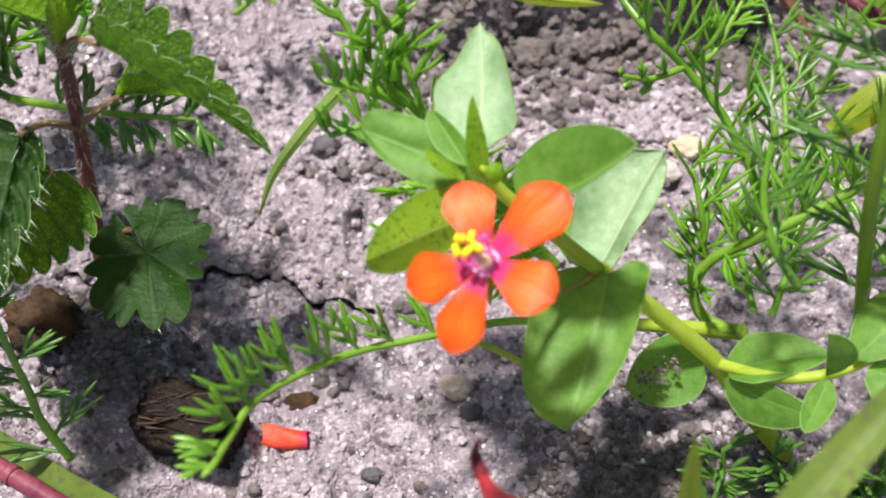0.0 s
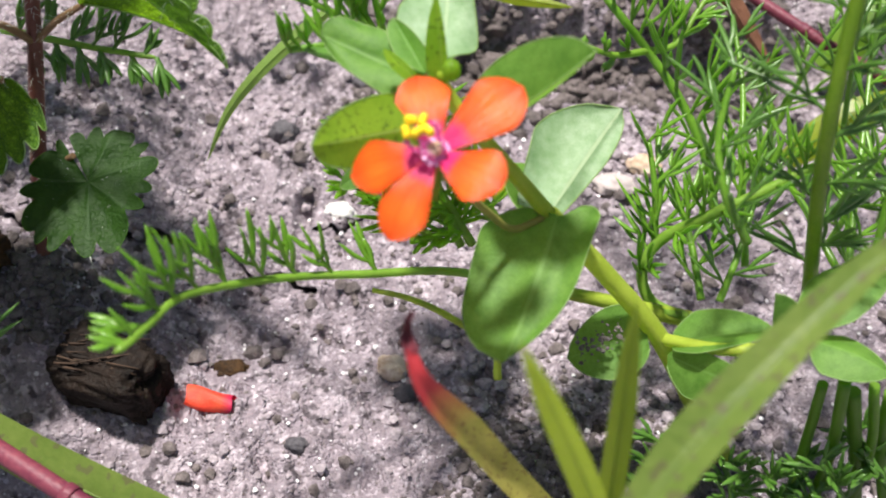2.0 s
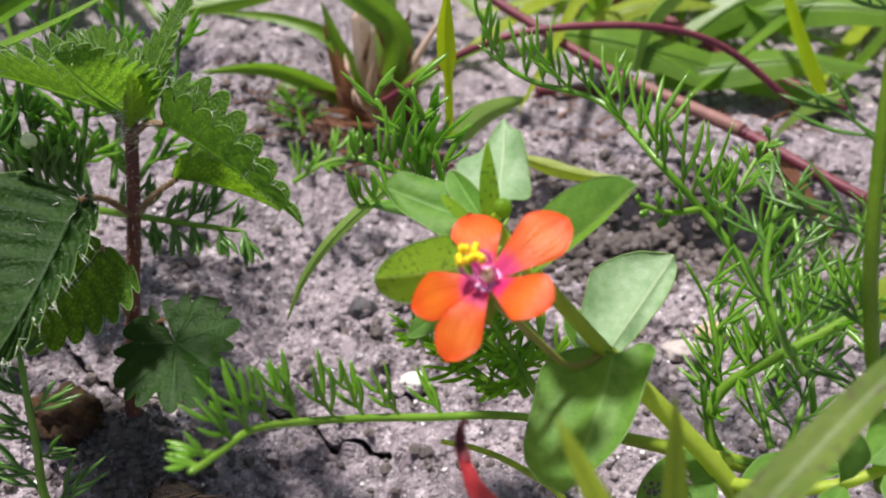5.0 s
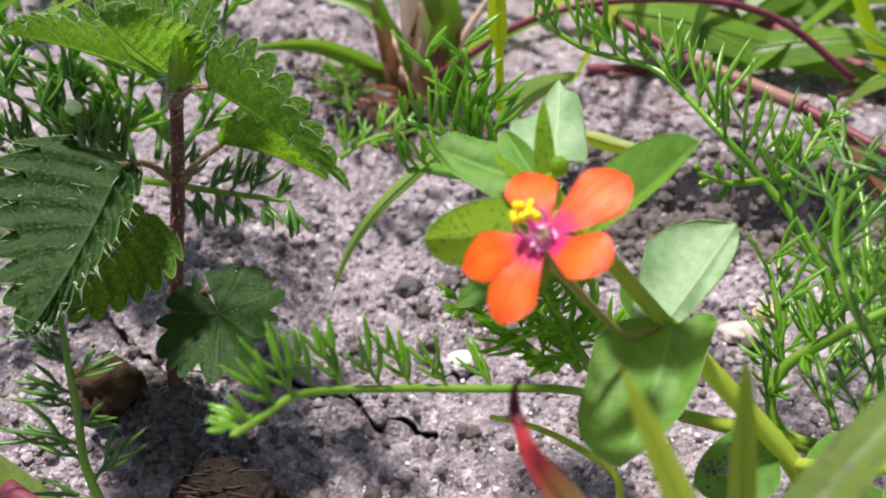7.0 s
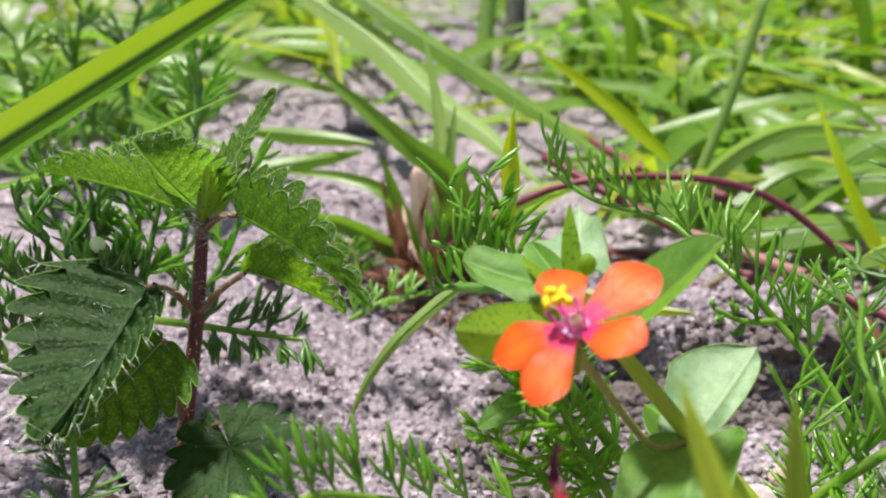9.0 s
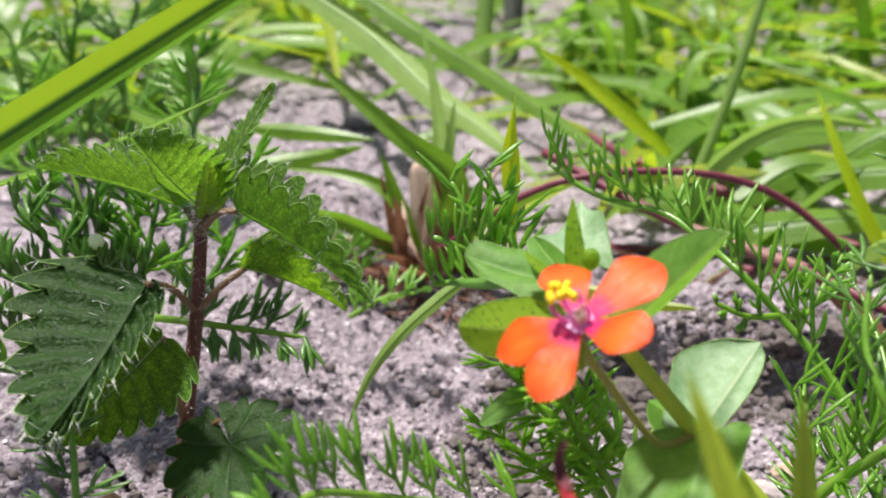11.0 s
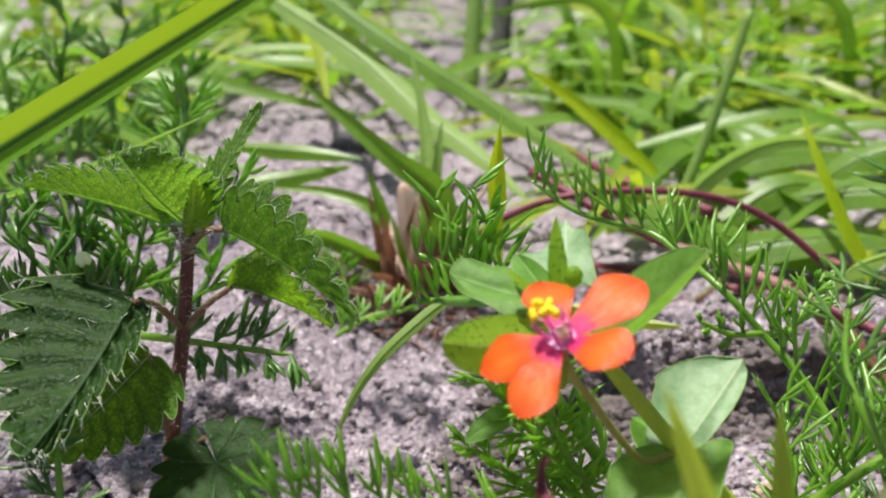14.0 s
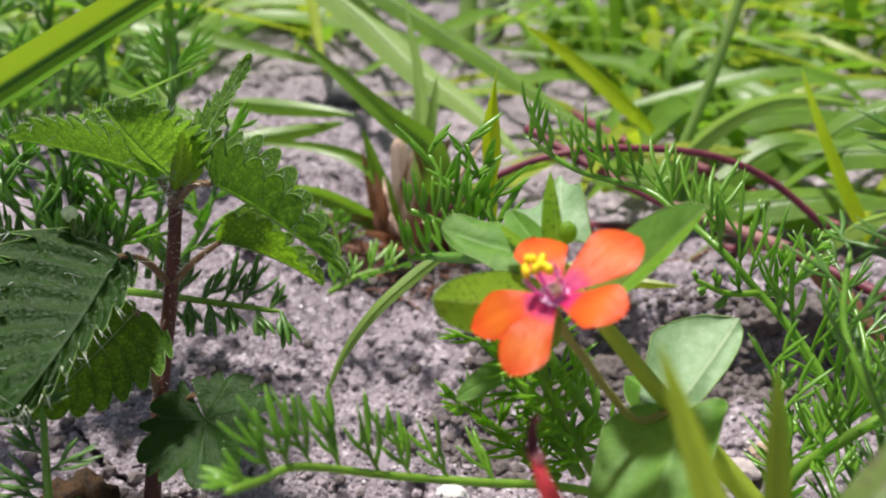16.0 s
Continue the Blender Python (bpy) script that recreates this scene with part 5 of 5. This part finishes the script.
for pts, w, mat in (
    ([(-23.8, 86.1, 11.3), (-24.7, 87.9, 18.5), (-25.6, 89.1, 26.7), (-26.1, 88.7, 28.7)], 4.2, STRAW),
    ([(-23.3, 86.1, 11.3), (-22.5, 88.5, 19.2), (-20.6, 90.1, 30.2), (-19.9, 93.3, 37.7)], 2.6, GRASS_PALE),
    ([(-24.7, 86, 11.3), (-27.3, 86.6, 18.9), (-29.4, 86.9, 25.5), (-31.1, 86.9, 31.1)], 2.6, GRASS),
    ([(-22.7, 85.3, 11.7), (-19.3, 86.2, 25.9), (-28, 86.4, 34), (-43.3, 93.1, 44.4)], 4.8, GRASS),
    ([(-22.9, 86, 10.8), (-15.7, 84.3, 20.1), (-7.6, 81.3, 26), (-0.8, 80.9, 28.1)], 3.2, GRASS),
    ([(-25, 85.4, 12.6), (-33.7, 83.6, 18.9), (-40.4, 81.8, 21.9), (-49.5, 78.7, 22.6)], 3.4, GRASS),
    ([(-25.2, 86.3, 12.2), (-29.5, 85, 15.6), (-35.4, 82.9, 17.7)], 2.4, BROWN),
    ([(-24.4, 84, 11.7), (-27.9, 80.7, 15.5), (-31, 78.7, 16.7)], 2.2, BROWN),
    ([(-22.2, 84.4, 12.1), (-21.2, 84.8, 17.8), (-21.7, 86.5, 22)], 4.0, BROWN),
    ([(-23.1, 84.1, 11.7), (-23.8, 85.1, 16.7), (-23.3, 86.1, 21.6)], 2.6, STRAW),
    ([(-25.3, 83.7, 11.3), (-27.8, 83, 15.5), (-29.2, 84, 18.4)], 2.2, BROWN),
    ([(-22.8, 82.2, 12.1), (-25.8, 78.5, 14.6), (-28, 76.4, 15.6)], 2.0, BROWN),
    ([(-23.8, 86.4, 12.1), (-30, 90, 22.4), (-38.8, 92.3, 25.4), (-51, 95, 25.3)], 2.6, GRASS),
    ([(-23.4, 86.5, 12.1), (-23.1, 94.5, 25.9), (-23.6, 100, 33.9), (-27.3, 109.5, 47.2)], 3.0, GRASS_PALE),
):
    bm = bmesh.new()
    ribbon(bm, pts, w, (1, 0.2, 0.1), 0.4)
    part("blade", bm, mat, tuft)

for k in range(22):
    # dry upright sheaths crowd round the base
    a = rnd.uniform(0, 2 * math.pi)
    foot = TUFT + Vector((6.5 * math.cos(a) * rnd.random(), 4.0 * math.sin(a) * rnd.random(), -1.5))
    lean = Vector((rnd.uniform(-0.5, 0.5), rnd.uniform(-0.4, 0.2), 1.0))
    h = rnd.uniform(9, 24)
    bm = bmesh.new()
    ribbon(bm, [foot, foot + lean * h * 0.5, foot + lean * h + Vector((rnd.uniform(-3, 3), rnd.uniform(-2, 2), 0))], rnd.uniform(1.2, 2.6), (1, 0.2, 0.1), 0.6)
    part("dry_sheath", bm, (BROWN, STRAW, BROWN)[k % 3], tuft)

rnd = random.Random(19)
bm = bmesh.new()
for _ in range(170):
    if rnd.random() < 0.6:
        x, y = rnd.gauss(-27, 9), rnd.gauss(81, 4)
    else:
        x, y = rnd.uniform(0, 45), rnd.gauss(93, 6)
    a, ln = rnd.gauss(0.1, 0.6), rnd.uniform(2, 9)
    d = Vector((math.cos(a), math.sin(a), rnd.uniform(-0.05, 0.15))) * ln
    p = Vector((x, y, ground_z(x, y, False) + 0.5))
    tube(bm, [p, p + d * 0.5 + Vector((0, 0, rnd.uniform(0, 0.8))), p + d], (rnd.uniform(0.15, 0.45), 0.1), 5, 5, flat=0.5)
single("dry_litter", bm, BROWN, "brown bits of dead grass round the tuft", "litter", kind="stuff")

# purple runners
runner("long purple grass runner lying on the ground", [(-137.8, 426.3, 14), (-82.3, 313.4, 16), (-43, 236.5, 18), (-15.6, 168, 20), (-1.2, 142.9, 19), (11.9, 126.4, 17), (25.8, 117.3, 15), (37, 105.5, 13), (52.1, 91.8, 12)], (0.8, 1.0))
runner("arching purple grass runner", [(-21.6, 81.1, 16.9), (-14.3, 79, 22.7), (-8.3, 77.4, 27.4), (-0.9, 77.4, 30.4), (8.9, 79, 31.2), (21.6, 83.1, 29.1), (31.5, 85.6, 24.4), (41.6, 85.7, 16.2)], (0.5, 0.6))
straight = runner("straight purple grass runner with a dry sheath", [(-5.7, 94.1, 29.1), (6.1, 87.1, 24.7), (18, 78.7, 21.8), (30.3, 69.2, 20.7), (40.1, 61.3, 18.8), (51.1, 53.3, 16.6), (59.3, 48.3, 15.4)], (0.78, 0.8))
SHEATH = leafy("pinkish_dry_sheath", (0.20, 0.080, 0.075), (0.38, 0.20, 0.175), (0.4, 0.2, 0.16), 0.2, 0.55, 300, None, 0, 0.5)
bm = bmesh.new()
tube(bm, [(15.5, 80.6, 22.2), (21, 76.5, 21.6), (26.5, 72.3, 21.1), (31.5, 68.2, 20.7)], (0.9, 1.1), 20, 10)
part("sheath", bm, SHEATH, straight, "pinkish brown dry sheath")
runner("thin purple runner on the soil", [(2.2, 95.6, 12), (10.8, 97.3, 11), (20, 95.4, 10), (28.7, 92.5, 10)], (0.9, 0.9))
runner("thin purple runner beyond the nettle", [(-69.4, 92.4, 13), (-52.7, 93.4, 13), (-35.7, 91.8, 11)], (0.7, 0.7))
runner("thin purple runner further off", [(-101.1, 266.4, 14), (-73.7, 221.9, 14), (-49.9, 197.3, 13), (-29.7, 175.9, 13)], (0.9, 0.9))

# blades further back that stand out singly
for label, pts, w, mat, side in (
    ("yellow grass blade in the sun", [(15.7, 110.7, 23.8), (7.9, 117.5, 29.4), (-0.3, 125, 34.3), (-8.4, 130.1, 38.5)], 3.4, GRASS_SUNLIT, (0.75, -0.3, 0.6)),
    ("pale arching grass blade behind", [(17.8, 92, 17.8), (20.4, 99, 23.2), (28.3, 106.4, 27.8), (38.1, 110.8, 30.1), (51.5, 112, 28.9)], 5.2, GRASS_PALE, (0.3, 0.8, 0.3)),
    ("thin yellow grass blade behind", [(48.5, 88.6, 13.3), (45.1, 91.9, 19.5), (40.9, 97.5, 28.8), (38, 104.9, 37)], 2.4, GRASS_SUNLIT, (1, 0, 0.3)),
    ("folded pale green grass leaf", [(46.3, 76.1, 23.1), (40.8, 74.5, 21), (36.5, 72.4, 17.4)], 5.0, GRASS_PALE, (0.2, -0.4, 0.9)),
    ("broad green grass blade", [(-60.1, 144.1, 48.7), (-41.9, 132.2, 40.7), (-27.1, 119.4, 31.8), (-16, 111.1, 26.8), (-5.6, 101.2, 20.9)], 6.5, GRASS_PALE, (0.4, 0.6, 0.5)),
    ("long slanting green grass blade", [(-52.1, 141.2, 52.4), (-34.9, 130.8, 43.1), (-17, 122.8, 34.2), (-2.1, 115.1, 26.9), (7.9, 107.8, 22)], 4.6, GRASS, (0.4, 0.6, 0.5)),
    ("broad green grass leaf lying low", [(21.7, 96.5, 14.2), (33.1, 95.8, 16.7), (43.5, 95.5, 18.1), (55.5, 94.7, 17.7)], 8.0, GRASS, (0, 0.8, 0.4)),
    ("broad green grass leaf behind", [(27.7, 108.8, 15.7), (37.6, 113.3, 20.7), (45.5, 114.2, 20.5), (57.4, 114.5, 17.4)], 7.0, GRASS, (0, 0.7, 0.6)),
    ("broad green grass blade lying low", [(12.3, 98.8, 20.1), (21.4, 97, 18), (31, 92.2, 14.2)], 6.0, GRASS, (0, 0.8, 0.5)),
    ("withered brown grass blade tip", [(33.1, 68.6, 19.8), (37.8, 61.4, 17), (42.6, 53.5, 13.2)], 3.6, BROWN, (0.5, -0.5, 0.6)),
    ("green grass blade low on the soil", [(1.3, 56, 22.7), (8, 53.4, 22.2), (15.2, 51.6, 22.5)], 2.2, GRASS_YELLOW, (0, 0.6, 0.7)),
    ("pale broad grass leaf on the soil", [(-9.4, 65.4, 19.3), (-4.8, 71.8, 20.5), (1.7, 77.4, 20.5)], 4.0, GRASS_PALE, (0.2, 0.7, 0.6)),
    ("green grass blade lying flat", [(-65.4, 91.1, 14.2), (-52.8, 87.5, 15.1), (-40.3, 86.6, 16.1), (-30.3, 86.4, 15)], 3.2, GRASS, (0, 0.6, 0.7)),
    ("yellow-green grass blade lying flat", [(-65.7, 82.2, 12.6), (-54.8, 84.3, 14.4), (-45.4, 87.5, 14.5), (-38.1, 92.8, 14.1)], 3.0, GRASS_YELLOW, (0, 0.6, 0.7)),
    ("dry brown grass blade lying flat", [(-64.4, 102.4, 12.2), (-47.2, 94.8, 14.1), (-31.6, 88.9, 15.1), (-23.6, 82.6, 13.1)], 2.6, BROWN, (0, 0.6, 0.7)),
    ("green grass blade behind the nettle", [(-58.6, 108.3, 28.2), (-45.5, 105.6, 28.1), (-35.2, 104.5, 27.5)], 3.4, GRASS, (0, 0.6, 0.7)),
    ("broad green grass leaf arching behind", [(28, 114, 14), (43, 111, 20), (58, 107, 22), (75, 101, 19)], 8.0, GRASS, (0, 0.8, 0.5)),
    ("broad green grass leaf arching behind", [(40, 121, 13), (55, 123, 24), (73, 121, 28)], 7.0, GRASS, (0, 0.7, 0.6)),
    ("upright green grass blade behind the weeds", [(51, 98, 12), (60, 104, 22), (66, 112, 34)], 6.0, GRASS, (0.6, 0.5, 0.4)),
    ("green grass leaf lying low behind", [(18, 119, 13), (31, 124, 21), (46, 127, 23), (63, 126, 20)], 7.0, GRASS, (0, 0.8, 0.5)),
    ("yellow-green grass leaf behind the runner", [(7, 108, 14), (19, 112, 20), (34, 113, 20)], 5.0, GRASS_YELLOW, (0, 0.8, 0.5)),
    ("broad green grass leaf under the runner", [(4, 99, 21), (18, 98, 19), (34, 96, 15.5), (50, 92, 12)], 8.5, GRASS, (0, 0.85, 0.5)),
    ("yellow-green grass leaf low among the weeds", [(44, 43, 8), (52, 46, 14), (61, 50, 15)], 5.0, GRASS_YELLOW, (0, 0.7, 0.6)),
    ("green grass leaf low among the weeds", [(52, 62, 8), (60, 66, 16), (70, 70, 18)], 6.0, GRASS, (0, 0.7, 0.6)),
    ("dry pinkish grass blade lying by the tuft", [(-25, 83, 11), (-34, 82, 13.5), (-45, 83, 14.5), (-59, 86, 13)], 1.8, BROWN, (0, 0.7, 0.6)),
    ("green grass blade behind the nettle", [(-57, 98.1, 24.1), (-45.9, 102.1, 25), (-37.9, 107.6, 25.3)], 3.4, GRASS, (0, 0.6, 0.7)),
):
    blade(label, pts, w, mat, side)


def meadow(name, label, count, seed, xr, yr, length, width, mat, keep, leans=(0.25, 1.0)):
    """Many grass blades that arch over one another, one body."""
    rnd = random.Random(seed)
    bm = bmesh.new()
    done = 0
    while done < count:
        x, y = rnd.uniform(*xr), rnd.uniform(*yr)
        if not keep(x, y):
            continue
        done += 1
        h = rnd.uniform(*length)
        a = rnd.uniform(0, 2 * math.pi)
        d = Vector((math.cos(a), math.sin(a), 0))
        lean = rnd.uniform(*leans)
        z = ground_z(x, y, False) - 0.5
        p0 = Vector((x, y, z))
        p1 = p0 + d * h * 0.25 * lean + Vector((0, 0, h * rnd.uniform(0.25, 0.45) * (1.25 - lean * 0.85)))
        p2 = p0 + d * h * (0.35 + 0.45 * lean) + Vector((0, 0, h * rnd.uniform(0.12, 0.6) * max(0.06, 1.15 - lean)))
        p2.z = max(p2.z, z + 1.5)
        ribbon(bm, [p0, p1, p2], rnd.uniform(*width), None, 0.3, 10, 2, twist=rnd.uniform(-1, 1))
    return single(name, bm, mat, label, "grass", kind="stuff")


def open_ground(x, y):
    # the soil in front stays bare, and pale gaps show between the blades behind
    if -70 + 0.05 * y < x < -8 and y < 285 + 30 * noise.noise((x * 0.03, 4.0, 0)):
        return False
    return y > 118 + 18 * noise.noise((x * 0.02, 0, 0)) and noise.noise((x * 0.022, y * 0.022, 12.0)) > 0.10


meadow("grass_low_tangle", "tangled low green grass blades behind the bare soil", 260, 20, (-160, 190), (112, 330), (50, 110), (3.0, 6.5), GRASS, open_ground, (0.8, 1.15))
meadow("grass_low_yellow", "tangled low yellow-green grass blades behind the bare soil", 120, 26, (-160, 190), (125, 330), (40, 100), (2.5, 5.0), GRASS_YELLOW, open_ground, (0.75, 1.15))
meadow("grass_green_patch", "mixed green grass behind the bare soil", 320, 21, (-190, 230), (170, 420), (35, 85), (1.8, 4.2), GRASS, open_ground)
meadow("grass_yellow_patch", "yellow-green sunlit grass behind the bare soil", 300, 22, (-190, 230), (200, 430), (35, 80), (1.6, 3.6), GRASS_YELLOW, open_ground)
meadow("grass_pale_patch", "pale grass behind the bare soil", 160, 23, (-190, 230), (150, 430), (30, 80), (1.8, 4.4), GRASS_PALE, open_ground)
meadow("grass_far", "green grass in the distance", 700, 24, (-420, 460), (420, 900), (60, 150), (3, 6), GRASS, lambda x, y: True)

DEAD = solid("dark_dead_stalk", (0.05, 0.055, 0.045), (0.13, 0.13, 0.11), 0.8, 150)
# dark and pale dead stalks that stand among the far grass
for pts, r, mat, label in (
    ([(-22.2, 235.3, 7), (-20.1, 240.7, 19.2), (-19.8, 248.4, 37.5)], (3.4, 3.0), DEAD, "thick dark dead stalk standing in the grass"),
    ([(20.8, 114.3, 17.9), (24.8, 117.2, 28.7), (28.2, 119.9, 39.2), (31.5, 122.9, 50.5)], (1.1, 0.8), GRASS_PALE, "pale upright grass stalk behind the flower"),
    ([(-26.2, 206.2, 17), (-25.7, 210.3, 26.7), (-24.9, 216.8, 41.9)], (2.6, 2.2), GRASS_PALE, "thick pale green stalk standing in the grass"),
):
    top = thing("plant_stalk", pts[0], label, "stalk")
    bm = bmesh.new()
    tube(bm, pts, r, 16, 10)
    part("stem", bm, mat, top)

# ---- small things on the soil ----
def stone(name, at, size, mat, label, category="stone", seed=0, rough=0.25, group=""):
    bm = bmesh.new()
    bmesh.ops.create_icosphere(bm, subdivisions=4, radius=1.0)
    rx, ry, rz = size
    for v in bm.verts:
        n = v.co.normalized()
        k = 1 + rough * noise.noise((n.x * 1.6 + seed, n.y * 1.6, n.z * 1.6)) + rough * 0.3 * noise.noise((n.x * 9 + seed, n.y * 9, n.z * 9)) + rough * 0.5 * noise.noise((n.x * 4 + seed, n.y * 4, n.z * 4))
        v.co = V((at[0] + n.x * rx * k, at[1] + n.y * ry * k, at[2] + n.z * rz * k))
    for f in bm.faces:
        f.smooth = True
    return single(name, bm, mat, label, category, group)


WHITE_STONE = solid("white_stone", (0.62, 0.60, 0.57), (0.82, 0.80, 0.78), 0.6, 500)
PINK_STONE = solid("pinkish_stone", (0.34, 0.29, 0.28), (0.52, 0.45, 0.44), 0.7, 500)
TAN_STONE = solid("tan_stone", (0.42, 0.27, 0.17), (0.70, 0.60, 0.50), 0.7, 500)
DARK_STONE = solid("dark_stone", (0.045, 0.042, 0.05), (0.12, 0.11, 0.12), 0.65, 600)
BARK = solid("dark_rotten_wood", (0.005, 0.004, 0.0035), (0.024, 0.016, 0.012), 0.6, 350, 1.0, 0.0008, 0.12)
RUST = solid("rusty_clod", (0.012, 0.009, 0.007), (0.085, 0.042, 0.014), 0.85, 420, 1.0, 0.0006)
WITHERED = leafy("fallen_petal", (0.70, 0.04, 0.025), (0.88, 0.13, 0.06), (0.8, 0.10, 0.04), 0.25, 0.5, 700, None, 0, 0.5, None, 0.4, ([(0.75, (0, 0, 0)), (1.0, (1, 1, 1))], (0.5, 0.01, 0.08)))

# fallen rolled petal
bm = bmesh.new()
uv = bm.loops.layers.uv.verify()
a, b = Vector((-24.9, 6.8, 1.4)), Vector((-19.9, 5.9, 1.4))
axis = (b - a).normalized()
s1 = axis.cross(Vector((0, 0, 1))).normalized()
s2 = s1.cross(axis)
grid = []
for i in range(17):
    s = i / 16
    c = a.lerp(b, s)
    row = []
    for j in range(25):
        th = j / 24 * 2 * math.pi * 1.25
        r = (1.15 + 0.25 * th / 7.8) * (0.82 + 0.18 * math.sin(math.pi * min(1, s * 1.2 + 0.1))) * (1 + 0.10 * math.sin(3 * th + 5 * s))
        row.append(c + s1 * (r * math.cos(th)) + s2 * (r * 0.85 * math.sin(th)) + axis * 0.25 * math.sin(2 * th))
    grid.append(row)
sheet(bm, grid)
single("fallen_petal", bm, WITHERED, "rolled-up fallen red petal on the soil", "petal")


def on(p, lift):
    return (p[0], p[1], ground_z(p[0], p[1], False) + lift)


stone("pale_stone", on((-3.3, 12.5, 0.8), 0.9), (1.9, 1.4, 1.3), TAN_STONE, "small pale tan stone on the soil", seed=3, group="pebbles")
stone("dark_pebble", on((-1.6, 9.8, 0.5), 0.5), (1.3, 1.2, 1.1), DARK_STONE, "small dark pebble on the soil", seed=4, group="pebbles")
stone("dark_pebble", on((-20.1, 46.7, 3), 0.6), (1.8, 1.6, 1.5), DARK_STONE, "round dark pebble on the soil", seed=5, group="pebbles")
stone("white_stone", on((-11.6, 34.9, 1), 0.4), (2.1, 1.4, 1.4), WHITE_STONE, "small white stone beside a crack", seed=6, group="pebbles")
stone("pale_stone", on((23.1, 41.9, 3), 0.8), (2.8, 1.8, 1.1), PINK_STONE, "pale stone half sunk in the soil", seed=7, group="pebbles")
stone("tan_stone", on((27.1, 45.3, 3), 0.8), (2.2, 1.6, 1.3), TAN_STONE, "tan stone half sunk in the soil", seed=8, group="pebbles")
stone("dark_pebble", on((-44.3, 139.3, 10), 1.0), (5.0, 4.0, 3.2), DARK_STONE, "grey stone on the ground further off", seed=9, group="pebbles")
stone("dark_pebble", on((-12.6, 2.1, 0), 0.3), (1.2, 0.9, 0.8), DARK_STONE, "small dark pebble on the soil", seed=10, group="pebbles")
stone("dark_pebble", on((-10.8, 57.9, 3), 0.4), (1.6, 1.3, 0.9), DARK_STONE, "dark pebble on the soil", seed=11, group="pebbles")
stone("soil_clod", on((-21.1, 11.4, 0), 0.3), (2.2, 1.2, 1.0), RUST, "flat brown soil clod", "soil", 12)

CLOD = solid("brown_clod", (0.065, 0.052, 0.05), (0.18, 0.15, 0.146), 0.92, 350, 1.0, 0.0007)
# clods along the low ledge behind the flower
for k, (x, y, r) in enumerate(((0.5, 63.5, 4.2), (8.0, 61.5, 5.0), (15.0, 63.0, 3.6), (22.0, 65.5, 4.4), (29.5, 66.0, 3.4), (37.0, 68.0, 4.6), (-6.0, 66.5, 3.4), (11.5, 57.0, 2.2), (26.0, 58.5, 2.0), (4.0, 59.5, 2.4), (18.5, 60.0, 2.8), (33.0, 62.5, 2.6), (-2.5, 61.0, 1.8), (21.5, 57.0, 1.4), (7.0, 66.0, 3.0), (30.0, 70.0, 3.2))):
    stone("soil_clod", (x, y, ground_z(x, y, False) + r * 0.18), (r * 0.62, r * 0.5, r * 0.5), CLOD, "rough grey-brown soil clod on the ledge", "soil", 40 + k, 0.45, "clods")

# lump of rotten wood with fibres on its broken face
LUMP = Vector((-32.2, 6.6, 4.6))
lump = thing("rotten_wood_lump", LUMP - Vector((0, 0, 3)), "dark lump of rotten wood on the soil", "wood")
bm = bmesh.new()
bmesh.ops.create_icosphere(bm, subdivisions=5, radius=1.0)
for v in bm.verts:
    n = v.co.normalized()
    k = 1 + 0.34 * noise.noise(n * 1.5 + Vector((4, 2, 1))) + 0.14 * noise.noise((n.x * 2, n.y * 7, n.z * 7)) + 0.05 * noise.noise(n * 9)
    n = Vector([math.copysign(abs(c) ** 0.62, c) for c in n])
    p = Vector((n.x * k * 5.9, n.y * k * 3.5, n.z * k * 4.2))
    v.co = V(LUMP + Matrix.Rotation(-0.25, 3, "Z") @ p)
for f in bm.faces:
    f.smooth = True
part("body", bm, BARK, lump)
rnd = random.Random(8)
FIBRE = solid("wood_fibre", (0.014, 0.009, 0.006), (0.085, 0.05, 0.032), 0.8, 300)
bm = bmesh.new()
for _ in range(20):
    x, y = rnd.uniform(-5.5, 1.0), rnd.uniform(-2.0, 2.6)
    p = LUMP + Vector((x, y, 3.9 - 0.012 * (x * x + y * y) + 0.3 + rnd.uniform(-0.4, 0.1)))
    d = Vector((1, rnd.uniform(-0.35, 0.5), rnd.uniform(-0.1, 0.2)))
    tube(bm, [p, p + d * rnd.uniform(1.5, 3.5)], (rnd.uniform(0.08, 0.2), 0.06), 4, 5)
tagged(part("fibre", bm, FIBRE, lump, "split brown wood fibres"), kind="stuff")

stone("rusty_clod", on((-48.3, 16.5, 9), 1.2), (4.0, 3.2, 3.0), RUST, "rust-brown soil clod beside the nettle", "soil", 14, 0.6)

# crumbs of soil that lie on the low leaf, one body
rnd = random.Random(31)
gv, gf = [], []
lo, hi, lt, rt = Vector((19.5, 5.5, 19.3)), Vector((14.2, 3.7, 17.3)), Vector((16.9, 5.8, 19)), Vector((17.1, 2.4, 17.3))
for _ in range(70):
    f, g = rnd.uniform(0.15, 0.95), rnd.gauss(0.0, 0.22)
    p = lo.lerp(hi, f) + (rt - lt) * g
    crumb(gv, gf, p.x, p.y, p.z + 0.5, 0.10 + 0.25 * rnd.random() ** 3, rnd)
mesh_g = bpy.data.meshes.new("leaf_crumbs")
mesh_g.from_pydata(gv, [], gf)
mesh_g.materials.append(DARK_GRAIN)
tagged(new("leaf_crumbs", mesh_g), "dark soil crumbs lying on a low leaf", "soil", kind="stuff")
